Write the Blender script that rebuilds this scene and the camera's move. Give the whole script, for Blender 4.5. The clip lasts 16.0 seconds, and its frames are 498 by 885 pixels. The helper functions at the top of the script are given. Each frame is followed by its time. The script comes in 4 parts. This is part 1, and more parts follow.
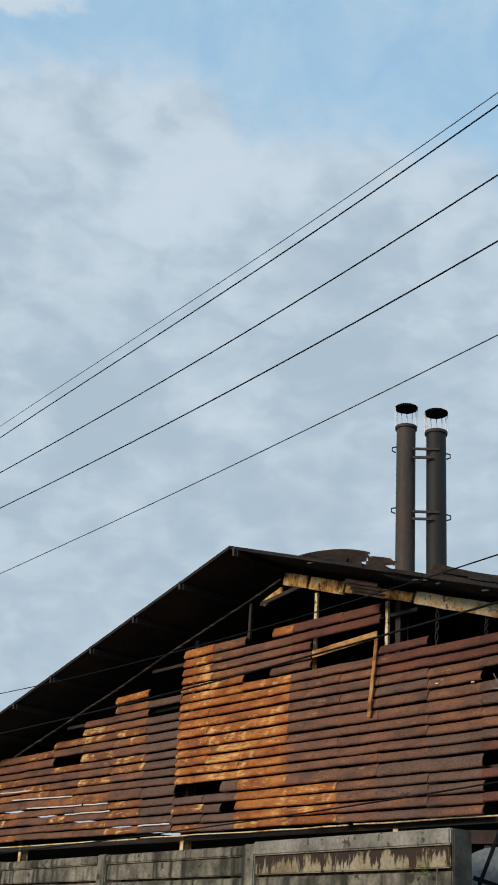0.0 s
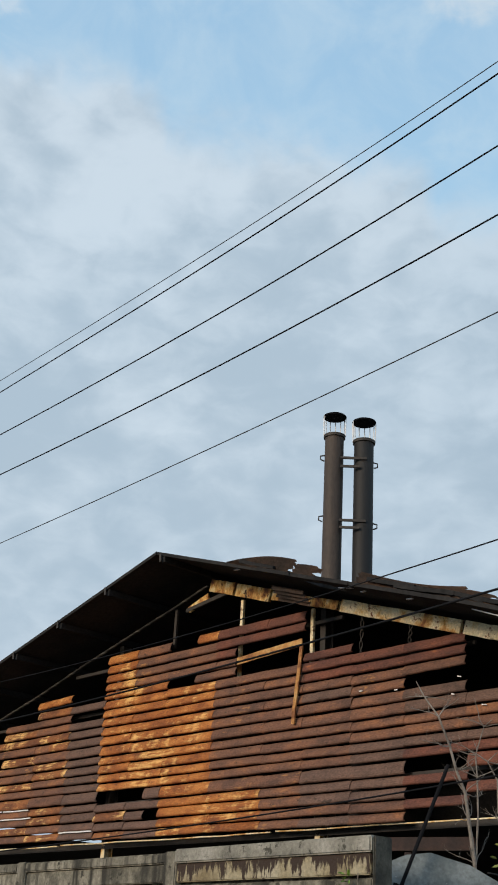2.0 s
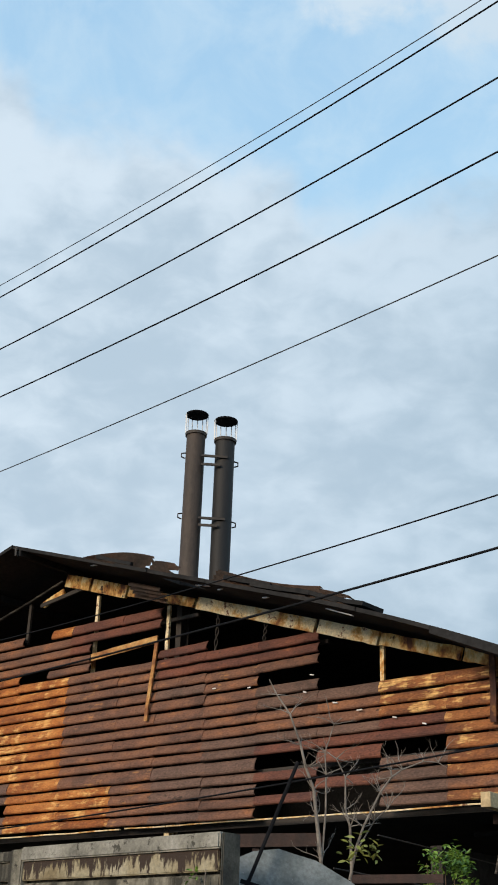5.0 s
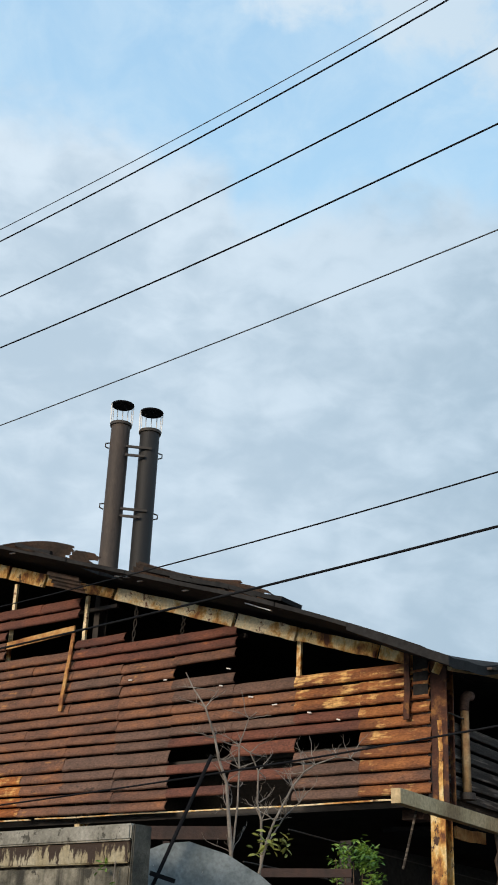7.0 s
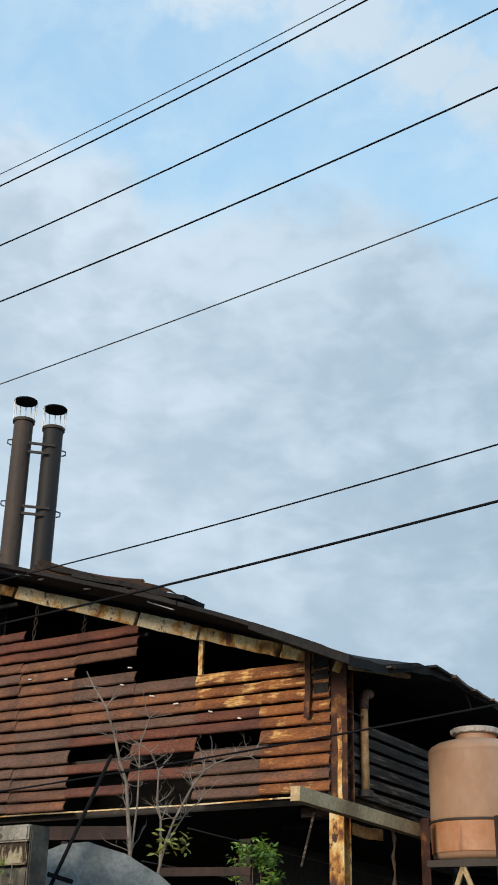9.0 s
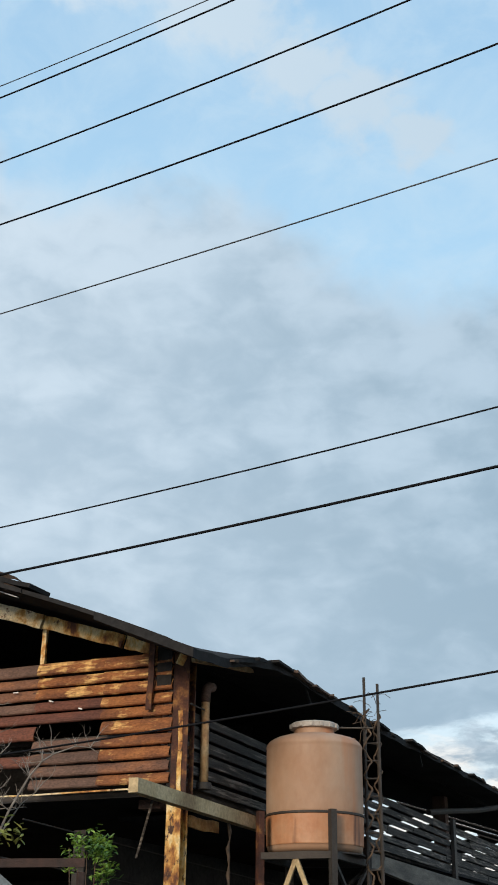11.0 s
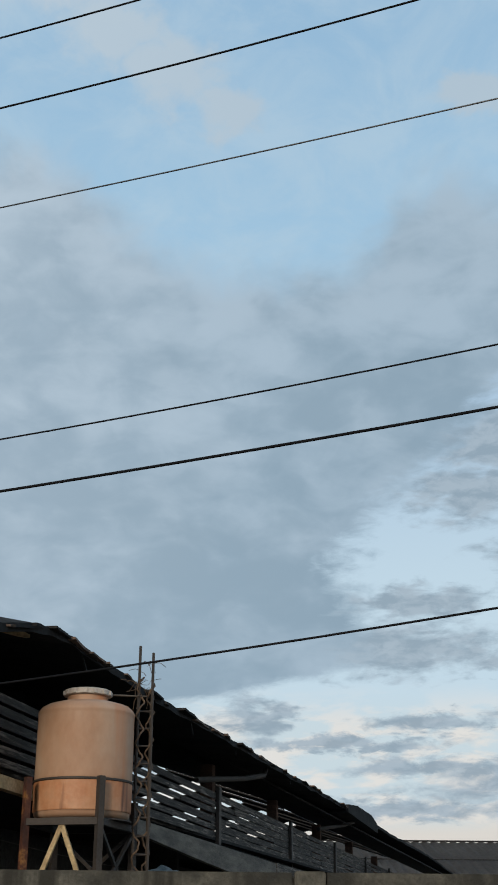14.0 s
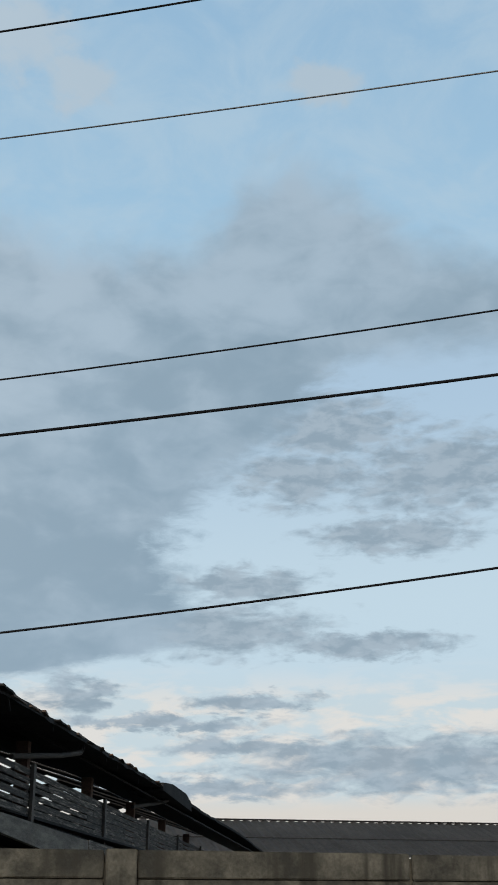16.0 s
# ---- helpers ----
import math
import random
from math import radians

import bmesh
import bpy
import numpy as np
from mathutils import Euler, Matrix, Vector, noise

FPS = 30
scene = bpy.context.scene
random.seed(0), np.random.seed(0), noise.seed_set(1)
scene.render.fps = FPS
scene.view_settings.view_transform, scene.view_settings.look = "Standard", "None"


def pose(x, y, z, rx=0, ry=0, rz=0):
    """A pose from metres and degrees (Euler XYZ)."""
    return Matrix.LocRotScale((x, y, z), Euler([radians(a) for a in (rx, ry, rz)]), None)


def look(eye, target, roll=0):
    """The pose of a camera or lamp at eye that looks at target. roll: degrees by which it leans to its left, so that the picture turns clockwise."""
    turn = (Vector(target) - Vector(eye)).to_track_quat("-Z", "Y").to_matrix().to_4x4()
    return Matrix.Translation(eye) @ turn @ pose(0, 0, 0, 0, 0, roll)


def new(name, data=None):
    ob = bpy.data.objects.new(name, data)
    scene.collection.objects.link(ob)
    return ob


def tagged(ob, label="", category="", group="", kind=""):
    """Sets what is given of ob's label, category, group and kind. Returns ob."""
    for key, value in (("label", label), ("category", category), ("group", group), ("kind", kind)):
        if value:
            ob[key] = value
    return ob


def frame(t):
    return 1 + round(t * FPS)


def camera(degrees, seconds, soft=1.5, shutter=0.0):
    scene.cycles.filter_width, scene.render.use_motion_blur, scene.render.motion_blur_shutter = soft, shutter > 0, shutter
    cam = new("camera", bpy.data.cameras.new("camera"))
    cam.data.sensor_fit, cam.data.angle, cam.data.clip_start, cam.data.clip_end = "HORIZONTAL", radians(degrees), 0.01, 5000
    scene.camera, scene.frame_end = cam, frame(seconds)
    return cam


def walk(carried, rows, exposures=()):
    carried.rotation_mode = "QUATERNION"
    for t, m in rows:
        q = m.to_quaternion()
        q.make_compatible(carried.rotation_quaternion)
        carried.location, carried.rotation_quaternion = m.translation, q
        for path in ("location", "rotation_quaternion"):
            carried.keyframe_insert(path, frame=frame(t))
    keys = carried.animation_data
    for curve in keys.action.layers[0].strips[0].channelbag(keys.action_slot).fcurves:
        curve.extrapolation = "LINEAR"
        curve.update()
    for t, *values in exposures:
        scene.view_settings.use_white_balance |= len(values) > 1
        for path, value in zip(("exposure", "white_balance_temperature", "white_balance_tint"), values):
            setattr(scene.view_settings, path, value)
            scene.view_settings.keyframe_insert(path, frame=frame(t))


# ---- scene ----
import itertools
from collections import defaultdict

EYE = (0.0, 0.0, 1.6)
# seconds, heading (degrees clockwise from +y), upward tilt, lean
TURNS = [
    (0.0, -0.0, 23.54, 3.74), (0.5, 0.69, 23.65, 3.32), (1.0, 1.55, 23.76, 3.2), (1.5, 2.19, 23.86, 3.27),
    (2.0, 3.67, 24.06, 3.29), (2.5, 4.58, 23.97, 3.27), (3.0, 5.5, 24.03, 3.17), (3.5, 6.59, 24.34, 3.11),
    (4.0, 8.21, 24.3, 2.57), (6.5, 13.81, 24.19, 2.56), (7.0, 14.83, 24.08, 2.52), (7.5, 15.9, 24.18, 2.12),
    (8.0, 17.01, 24.13, 1.88), (8.5, 18.41, 24.14, 1.45), (9.0, 19.8, 24.18, 1.25), (9.5, 21.85, 24.06, 1.34),
    (12.0, 30.54, 23.87, 0.46), (12.5, 32.21, 23.7, 0.5), (13.0, 34.29, 23.36, 0.38), (13.5, 36.22, 23.07, 0.11),
    (14.0, 38.23, 22.58, 0.11), (14.5, 40.49, 22.35, 0.22), (15.0, 42.43, 22.18, 0.06), (15.5, 44.6, 21.96, -0.34),
    (16.0, 46.77, 21.62, -0.12)]


def aim(heading, tilt, lean):
    h, e = radians(heading), radians(tilt)
    ahead = Vector((math.sin(h) * math.cos(e), math.cos(h) * math.cos(e), math.sin(e)))
    return look(EYE, Vector(EYE) + ahead, lean)


cam = camera(23.4, 16.0, soft=1.8)
walk(cam, [(t, aim(h, e, r)) for t, h, e, r in TURNS],
     exposures=[(0.0, -0.08), (4.0, 0.12), (7.0, 0.2), (9.5, 0.18), (12.0, 0.06), (14.0, -0.20), (16.0, -0.22)])

# ------------------------------------------------------------------ light
world = bpy.data.worlds.new("world")
scene.world = world
world.use_nodes = True
SUN_AZ, SUN_EL = 232.0, 15.0


def build_sky():
    nt = world.node_tree
    nt.nodes.clear()
    N, L = nt.nodes.new, nt.links.new
    out, bg = N("ShaderNodeOutputWorld"), N("ShaderNodeBackground")
    sky = N("ShaderNodeTexSky")
    sky.sky_type, sky.sun_disc = "NISHITA", False
    sky.sun_elevation, sky.sun_rotation = radians(SUN_EL), radians(SUN_AZ)
    sky.air_density, sky.dust_density, sky.ozone_density = 1.0, 1.2, 1.5
    tc = N("ShaderNodeTexCoord")
    sep = N("ShaderNodeSeparateXYZ")
    L(tc.outputs["Generated"], sep.inputs[0])

    def m(op, a, b=None, c=None, clamp=False):
        n = N("ShaderNodeMath")
        n.operation, n.use_clamp = op, clamp
        for k, v in enumerate((a, b, c)):
            if v is None:
                continue
            if isinstance(v, (int, float)):
                n.inputs[k].default_value = v
            else:
                L(v, n.inputs[k])
        return n.outputs[0]

    def vec(op, a, b=None, c=None):
        n = N("ShaderNodeVectorMath")
        n.operation = op
        for k, v in enumerate((a, b, c)):
            if v is None:
                continue
            if isinstance(v, tuple):
                n.inputs[k].default_value = v
            else:
                L(v, n.inputs[k])
        return n.outputs["Value" if op == "LENGTH" else "Vector"]

    def xyz(a, b):
        n = N("ShaderNodeCombineXYZ")
        for k, v in enumerate((a, b)):
            L(v, n.inputs[k])
        return n.outputs[0]

    def ramp(v, lo, hi, a=0.0, b=1.0):
        n = N("ShaderNodeMapRange")
        n.interpolation_type = "SMOOTHSTEP"
        for k, q in enumerate((lo, hi, a, b)):
            n.inputs[k + 1].default_value = q
        L(v, n.inputs[0])
        return n.outputs[0]

    def mix(f, a, b):
        n = N("ShaderNodeMix")
        n.data_type = "RGBA"
        for sock, v in ((n.inputs[0], f), (n.inputs[6], a), (n.inputs[7], b)):
            if isinstance(v, (int, float)):
                sock.default_value = v
            elif isinstance(v, tuple):
                sock.default_value = (*v, 1.0)
            else:
                L(v, sock)
        return n.outputs[2]

    # heading and height of a direction, in degrees
    az = m("MULTIPLY", m("ARCTAN2", sep.outputs[0], sep.outputs[1]), 57.2958)
    el = m("MULTIPLY", m("ARCSINE", sep.outputs[2]), 57.2958)
    here = xyz(az, el)

    def fbm(scale, detail, rough, offset, distort=0.0, tall=1.5, colour=False):
        n = N("ShaderNodeTexNoise")
        n.inputs["Scale"].default_value, n.inputs["Detail"].default_value = scale, detail
        n.inputs["Roughness"].default_value, n.inputs["Distortion"].default_value = rough, distort
        L(vec("MULTIPLY_ADD", here, (1.0, tall, 1.0), (*offset, 0.0)), n.inputs["Vector"])
        return n.outputs["Color" if colour else "Fac"]

    def along(v, lo, hi, low, high, stops):
        """A broken line: its height at each place between lo and hi."""
        n = N("ShaderNodeValToRGB")
        els = n.color_ramp.elements
        while len(els) < len(stops):
            els.new(0.5)
        for e, (p, q) in zip(els, stops):
            e.position = (p - lo) / (hi - lo)
            g = (q - low) / (high - low)
            e.color = (g, g, g, 1)
        L(m("MULTIPLY_ADD", v, 1 / (hi - lo), -lo / (hi - lo), True), n.inputs[0])
        return m("MULTIPLY_ADD", n.outputs[0], high - low, low)

    curl = fbm(0.30, 7.0, 0.55, (3.0, 8.0), 0.4, 1.4, True)
    bent = vec("ADD", here, vec("MULTIPLY_ADD", curl, (5.0, 3.6, 0.0), (-2.5, -1.8, 0.0)))
    curl_low = fbm(0.55, 8.0, 0.62, (9.0, 2.0), 0.3, 2.6, True)
    bent_low = vec("ADD", here, vec("MULTIPLY_ADD", curl_low, (5.5, 1.9, 0.0), (-2.75, -0.95, 0.0)))
    sb = N("ShaderNodeSeparateXYZ")
    L(bent, sb.inputs[0])
    bent_az, bent_el = sb.outputs[0], sb.outputs[1]

    def puffs_at(source, places):
        """How far inside the nearest of some oval clouds: 1 in the middle, 0 at the rim."""
        best = None
        for a, e, ra, re in places:
            d = vec("LENGTH", vec("MULTIPLY_ADD", source, (1 / ra, 1 / re, 0.0), (-a / ra, -e / re, 0.0)))
            best = d if best is None else m("MINIMUM", best, d)
        return m("SUBTRACT", 1.0, best)

    scaled = N("ShaderNodeVectorMath")
    scaled.operation = "SCALE"
    L(sky.outputs[0], scaled.inputs[0])
    scaled.inputs["Scale"].default_value = 0.09
    blue = mix(0.84, scaled.outputs[0], mix(ramp(el, 45.0, 30.0), (0.36, 0.59, 0.82), (0.42, 0.67, 0.885)))
    veil = fbm(0.16, 8.0, 0.62, (1.0, 5.0), 0.5)
    fine = fbm(0.75, 8.0, 0.6, (4.0, 1.0), 0.3)
    blue = mix(ramp(veil, 0.34, 0.70, 0.04, 0.48), blue, (0.53, 0.67, 0.775))

    # the cloud deck, by the height of its upper edge
    edge = along(az, -20.0, 62.0, 28.0, 43.0, (
        (-20, 39.5), (-11, 40.3), (-5, 40.9), (-3, 40.2), (-2, 38.8), (4, 38.7), (10, 37.9), (12.6, 36.8), (13.6, 35.4),
        (20, 35.6), (28, 35.4), (30.3, 33.8), (33, 32.0), (36.5, 31.0), (40, 30.6), (43.5, 31.0), (45.4, 32.0), (46.8, 33.8),
        (49.2, 34.8), (52.6, 33.8), (55.5, 31.0), (62, 29.0)))
    deep = m("SUBTRACT", edge, bent_el)
    deck = ramp(deep, -1.2, 1.9)
    high_cloud = puffs_at(bent, ((-15.5, 42.6, 4.2, 1.2), (17.5, 45.2, 5.5, 2.3), (25.5, 43.6, 5.0, 2.5), (30.0, 41.2, 3.8, 2.2),
                                 (33.8, 39.5, 3.4, 2.0), (37.0, 37.9, 2.3, 1.5), (51.0, 38.5, 2.6, 1.2)))
    high_mask = m("MULTIPLY", ramp(m("MULTIPLY_ADD", fine, 0.7, m("SUBTRACT", high_cloud, 0.35)), -0.12, 0.55), 0.90)

    # shade inside the deck: pale along its edge, greyer farther down, mottled
    mottle = m("ADD", m("MULTIPLY", fbm(0.13, 6.0, 0.48, (7.0, 2.0), 0.5, 1.7), 0.6), m("MULTIPLY", fbm(0.40, 7.0, 0.52, (2.0, 9.0), 0.35, 1.7), 0.4))
    shade = m("ADD", mottle, ramp(deep, 11.0, 0.5, -0.055, 0.05))
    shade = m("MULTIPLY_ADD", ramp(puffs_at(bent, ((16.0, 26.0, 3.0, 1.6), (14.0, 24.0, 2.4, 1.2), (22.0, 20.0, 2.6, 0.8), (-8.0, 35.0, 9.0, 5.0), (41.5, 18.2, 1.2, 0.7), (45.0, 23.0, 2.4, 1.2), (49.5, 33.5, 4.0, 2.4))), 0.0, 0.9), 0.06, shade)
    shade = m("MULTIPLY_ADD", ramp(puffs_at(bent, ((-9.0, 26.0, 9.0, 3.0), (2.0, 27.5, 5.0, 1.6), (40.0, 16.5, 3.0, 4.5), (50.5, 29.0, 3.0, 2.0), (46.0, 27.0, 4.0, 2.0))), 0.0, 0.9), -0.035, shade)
    dark_cloud = mix(ramp(az, 6.0, 46.0), (0.41, 0.512, 0.607), (0.282, 0.39, 0.485))
    pale_cloud = mix(ramp(az, 0.0, 48.0), (0.585, 0.68, 0.765), (0.415, 0.53, 0.635))
    cloud = mix(ramp(shade, 0.33, 0.65), dark_cloud, pale_cloud)
    col = mix(high_mask, blue, mix(0.4, pale_cloud, (0.57, 0.68, 0.765)))
    col = mix(m("MULTIPLY", deck, 0.93), col, cloud)

    # the clearing in the east, with broken cloud in it
    rim = along(el, 8.0, 28.0, 30.0, 60.0, ((8, 33), (10.4, 34.5), (11.3, 39.5), (12.0, 43.0), (14.0, 43.3), (16, 42.2), (18, 42.9), (20, 45.0), (22.5, 48.4), (25.3, 51.0), (27, 57), (28, 60)))
    bl = N("ShaderNodeSeparateXYZ")
    L(bent_low, bl.inputs[0])
    clearing = m("MULTIPLY", ramp(m("SUBTRACT", bl.outputs[0], rim), -1.0, 1.8), ramp(bl.outputs[1], 27.0, 24.5))
    open_sky = mix(ramp(el, 11.5, 8.8), mix(ramp(el, 25.0, 13.0), (0.45, 0.62, 0.79), (0.59, 0.75, 0.86)), mix(ramp(fbm(0.35, 6.0, 0.55, (2.0, 2.0), 0.3, 3.0), 0.42, 0.6), (0.62, 0.74, 0.80), (0.81, 0.80, 0.77)))
    open_sky = mix(ramp(el, 5.6, 4.4), open_sky, (0.76, 0.73, 0.68))
    broken = puffs_at(bent_low, ((51.0, 22.2, 4.2, 1.7), (49.4, 19.9, 3.6, 1.3), (57.0, 19.9, 5.4, 1.9), (54.0, 17.1, 4.2, 0.9), (46.4, 14.9, 3.6, 0.85),
                                 (45.5, 12.8, 5.0, 1.3), (52.2, 12.0, 4.4, 0.6), (46.9, 9.4, 3.0, 0.45), (42.5, 8.4, 5.4, 0.35), (38.6, 9.7, 1.9, 0.8),
                                 (54.5, 6.6, 8.5, 1.35), (47.5, 7.4, 4.6, 0.5), (44.5, 5.6, 5.5, 0.55), (60.0, 6.5, 6.0, 1.4)))
    torn = m("MULTIPLY_ADD", m("SUBTRACT", fbm(0.6, 7.0, 0.56, (5.0, 3.0), 0.4, 2.6), 0.5), 1.9, broken)
    broken_tone = mix(ramp(fbm(0.7, 7.0, 0.6, (6.0, 6.0), 0.3, 2.2), 0.38, 0.62), (0.29, 0.385, 0.47), (0.40, 0.495, 0.58))
    open_sky = mix(m("MULTIPLY", ramp(torn, -0.35, 0.55), 0.90), open_sky, broken_tone)
    col = mix(clearing, col, open_sky)
    L(col, bg.inputs[0])
    bg.inputs[1].default_value = 1.06
    L(bg.outputs[0], out.inputs[0])


build_sky()
sun_data = bpy.data.lights.new("sun", "SUN")
sun_data.energy, sun_data.angle, sun_data.color = 2.6, radians(16), (1.0, 0.82, 0.62)
sun = new("sun", sun_data)
sun_dir = Vector((math.sin(radians(SUN_AZ)) * math.cos(radians(SUN_EL)), math.cos(radians(SUN_AZ)) * math.cos(radians(SUN_EL)), math.sin(radians(SUN_EL))))
sun.matrix_world = look(sun_dir * 40, (0, 0, 0))

# ------------------------------------------------------------------ materials


def material(name, colours, scale=3.0, rough=0.8, metal=0.0, bump=0.2, fine=40.0, streak=None, per_piece=0.0, stretch=(1, 1, 1), spread=(0.35, 0.65), speck=None, gloss=0.5, hung=None, grain=(0.72, 1.2), wall=False, bloom=None):
    """Noise between several colours, finer grain over it, vertical streaks, a tint that differs from piece to piece."""
    mt = bpy.data.materials.new(name)
    mt.use_nodes = True
    nt = mt.node_tree
    N, L = nt.nodes.new, nt.links.new
    bs = nt.nodes["Principled BSDF"]
    tc = N("ShaderNodeTexCoord")
    mp = N("ShaderNodeMapping")
    mp.inputs["Scale"].default_value = stretch
    if wall:
        # laid over the whole gable, so that stains run on from strip to strip
        place = N("ShaderNodeNewGeometry")
        turn = N("ShaderNodeMapping")
        turn.vector_type = "TEXTURE"
        turn.inputs["Rotation"].default_value = (0.0, 0.0, radians(-52.3))
        L(place.outputs["Position"], turn.inputs[0])
        L(turn.outputs[0], mp.inputs[0])
    else:
        L(tc.outputs["Object"], mp.inputs[0])
    vec = mp.outputs[0]
    info = N("ShaderNodeObjectInfo")
    add = N("ShaderNodeVectorMath")
    add.operation = "ADD"
    mul = N("ShaderNodeVectorMath")
    mul.operation = "SCALE"
    comb = N("ShaderNodeCombineXYZ")
    L(info.outputs["Random"], comb.inputs[0])
    L(info.outputs["Random"], comb.inputs[2])
    L(comb.outputs[0], mul.inputs[0])
    mul.inputs["Scale"].default_value = 0.22 if wall else 37.0
    L(vec, add.inputs[0])
    L(mul.outputs[0], add.inputs[1])
    vec = add.outputs[0]

    def noise_of(sc, detail=5.0, rough_=0.6):
        n = N("ShaderNodeTexNoise")
        n.inputs["Scale"].default_value, n.inputs["Detail"].default_value, n.inputs["Roughness"].default_value = sc, detail, rough_
        L(vec, n.inputs["Vector"])
        return n.outputs["Fac"]

    big, small = noise_of(scale), noise_of(fine, 4.0)
    ramp = N("ShaderNodeValToRGB")
    els = ramp.color_ramp.elements
    lo, hi = spread
    while len(els) < len(colours):
        els.new(0.5)
    for k, c in enumerate(colours):
        els[k].position = lo + (hi - lo) * k / max(1, len(colours) - 1)
        els[k].color = (*c, 1)
    src = big
    if per_piece:
        a = N("ShaderNodeMath")
        a.operation = "MULTIPLY_ADD"
        L(info.outputs["Random"], a.inputs[0])
        a.inputs[1].default_value = per_piece
        b = N("ShaderNodeMath")
        b.operation = "SUBTRACT"
        L(big, b.inputs[0])
        b.inputs[1].default_value = per_piece / 2
        L(b.outputs[0], a.inputs[2])
        src = a.outputs[0]
    L(src, ramp.inputs[0])
    col = ramp.outputs[0]

    def blend(kind, fac, a, b):
        n = N("ShaderNodeMix")
        n.data_type, n.blend_type = "RGBA", kind
        for sock, v in ((n.inputs[0], fac), (n.inputs[6], a), (n.inputs[7], b)):
            if isinstance(v, (int, float)):
                sock.default_value = v
            elif isinstance(v, tuple):
                sock.default_value = (*v, 1)
            else:
                L(v, sock)
        return n.outputs[2]

    g = N("ShaderNodeMapRange")
    g.inputs[1].default_value, g.inputs[2].default_value, g.inputs[3].default_value, g.inputs[4].default_value = 0.3, 0.7, *grain
    L(small, g.inputs[0])
    col = blend("MULTIPLY", 1.0, col, g.outputs[0])
    if streak:
        n = N("ShaderNodeTexNoise")
        m2 = N("ShaderNodeMapping")
        m2.inputs["Scale"].default_value = (streak[1], streak[1], streak[1] * 0.09)
        L(tc.outputs["Object"], m2.inputs[0])
        L(m2.outputs[0], n.inputs["Vector"])
        n.inputs["Scale"].default_value, n.inputs["Detail"].default_value = 1.0, 5.0
        r = N("ShaderNodeMapRange")
        r.inputs[1].default_value, r.inputs[2].default_value = streak[2], streak[2] + 0.12
        L(n.outputs["Fac"], r.inputs[0])
        col = blend("MIX", r.outputs[0], col, streak[0])
    if speck:
        n = noise_of(speck[1], 6.0, 0.7)
        r = N("ShaderNodeMapRange")
        r.inputs[1].default_value, r.inputs[2].default_value = speck[2], speck[2] + 0.05
        L(n, r.inputs[0])
        col = blend("MIX", r.outputs[0], col, speck[0])
    if bloom:
        # runs of bright rust down the wall, broken up within each strip: colour, density
        m4 = N("ShaderNodeMapping")
        m4.inputs["Scale"].default_value = (3.2, 3.2, 0.75)
        L(vec, m4.inputs[0])
        n = N("ShaderNodeTexNoise")
        n.inputs["Scale"].default_value, n.inputs["Detail"].default_value, n.inputs["Roughness"].default_value = 1.0, 4.0, 0.6
        L(m4.outputs[0], n.inputs["Vector"])
        m5 = N("ShaderNodeMapping")
        m5.inputs["Scale"].default_value = (5.0, 5.0, 13.0)
        L(vec, m5.inputs[0])
        n2 = N("ShaderNodeTexNoise")
        n2.inputs["Scale"].default_value, n2.inputs["Detail"].default_value, n2.inputs["Roughness"].default_value = 1.0, 6.0, 0.66
        L(m5.outputs[0], n2.inputs["Vector"])
        ad = N("ShaderNodeMath")
        ad.operation = "MULTIPLY_ADD"
        L(n.outputs["Fac"], ad.inputs[0])
        ad.inputs[1].default_value = 0.55
        sc = N("ShaderNodeMath")
        sc.operation = "MULTIPLY"
        sc.inputs[1].default_value = 0.45
        L(n2.outputs["Fac"], sc.inputs[0])
        L(sc.outputs[0], ad.inputs[2])
        r = N("ShaderNodeMapRange")
        r.inputs[1].default_value, r.inputs[2].default_value = bloom[1], bloom[1] + 0.09
        L(ad.outputs[0], r.inputs[0])
        col = blend("MIX", r.outputs[0], col, bloom[0])
    if hung:
        # stains that hang from an edge: colour, upper and lower height
        m3 = N("ShaderNodeMapping")
        m3.inputs["Scale"].default_value = (16.0, 16.0, 4.0)
        L(tc.outputs["Object"], m3.inputs[0])
        n = N("ShaderNodeTexNoise")
        n.inputs["Scale"].default_value, n.inputs["Detail"].default_value, n.inputs["Roughness"].default_value = 1.0, 6.0, 0.65
        L(m3.outputs[0], n.inputs["Vector"])
        sp = N("ShaderNodeSeparateXYZ")
        L(tc.outputs["Object"], sp.inputs[0])
        hr = N("ShaderNodeMapRange")
        hr.inputs[1].default_value, hr.inputs[2].default_value, hr.inputs[3].default_value, hr.inputs[4].default_value = hung[2], hung[1], -0.14, 0.06
        L(sp.outputs[2], hr.inputs[0])
        ad = N("ShaderNodeMath")
        L(n.outputs["Fac"], ad.inputs[0])
        L(hr.outputs[0], ad.inputs[1])
        r = N("ShaderNodeMapRange")
        r.inputs[1].default_value, r.inputs[2].default_value = 0.445, 0.505
        L(ad.outputs[0], r.inputs[0])
        col = blend("MIX", r.outputs[0], col, hung[0])
    L(col, bs.inputs["Base Color"])
    bs.inputs["Specular IOR Level"].default_value = gloss
    bs.inputs["Roughness"].default_value, bs.inputs["Metallic"].default_value = rough, metal
    if bump:
        bp = N("ShaderNodeBump")
        bp.inputs["Strength"].default_value, bp.inputs["Distance"].default_value = bump, 0.02
        s = N("ShaderNodeMath")
        s.operation = "ADD"
        L(big, s.inputs[0])
        L(small, s.inputs[1])
        L(s.outputs[0], bp.inputs["Height"])
        L(bp.outputs[0], bs.inputs["Normal"])
    return mt


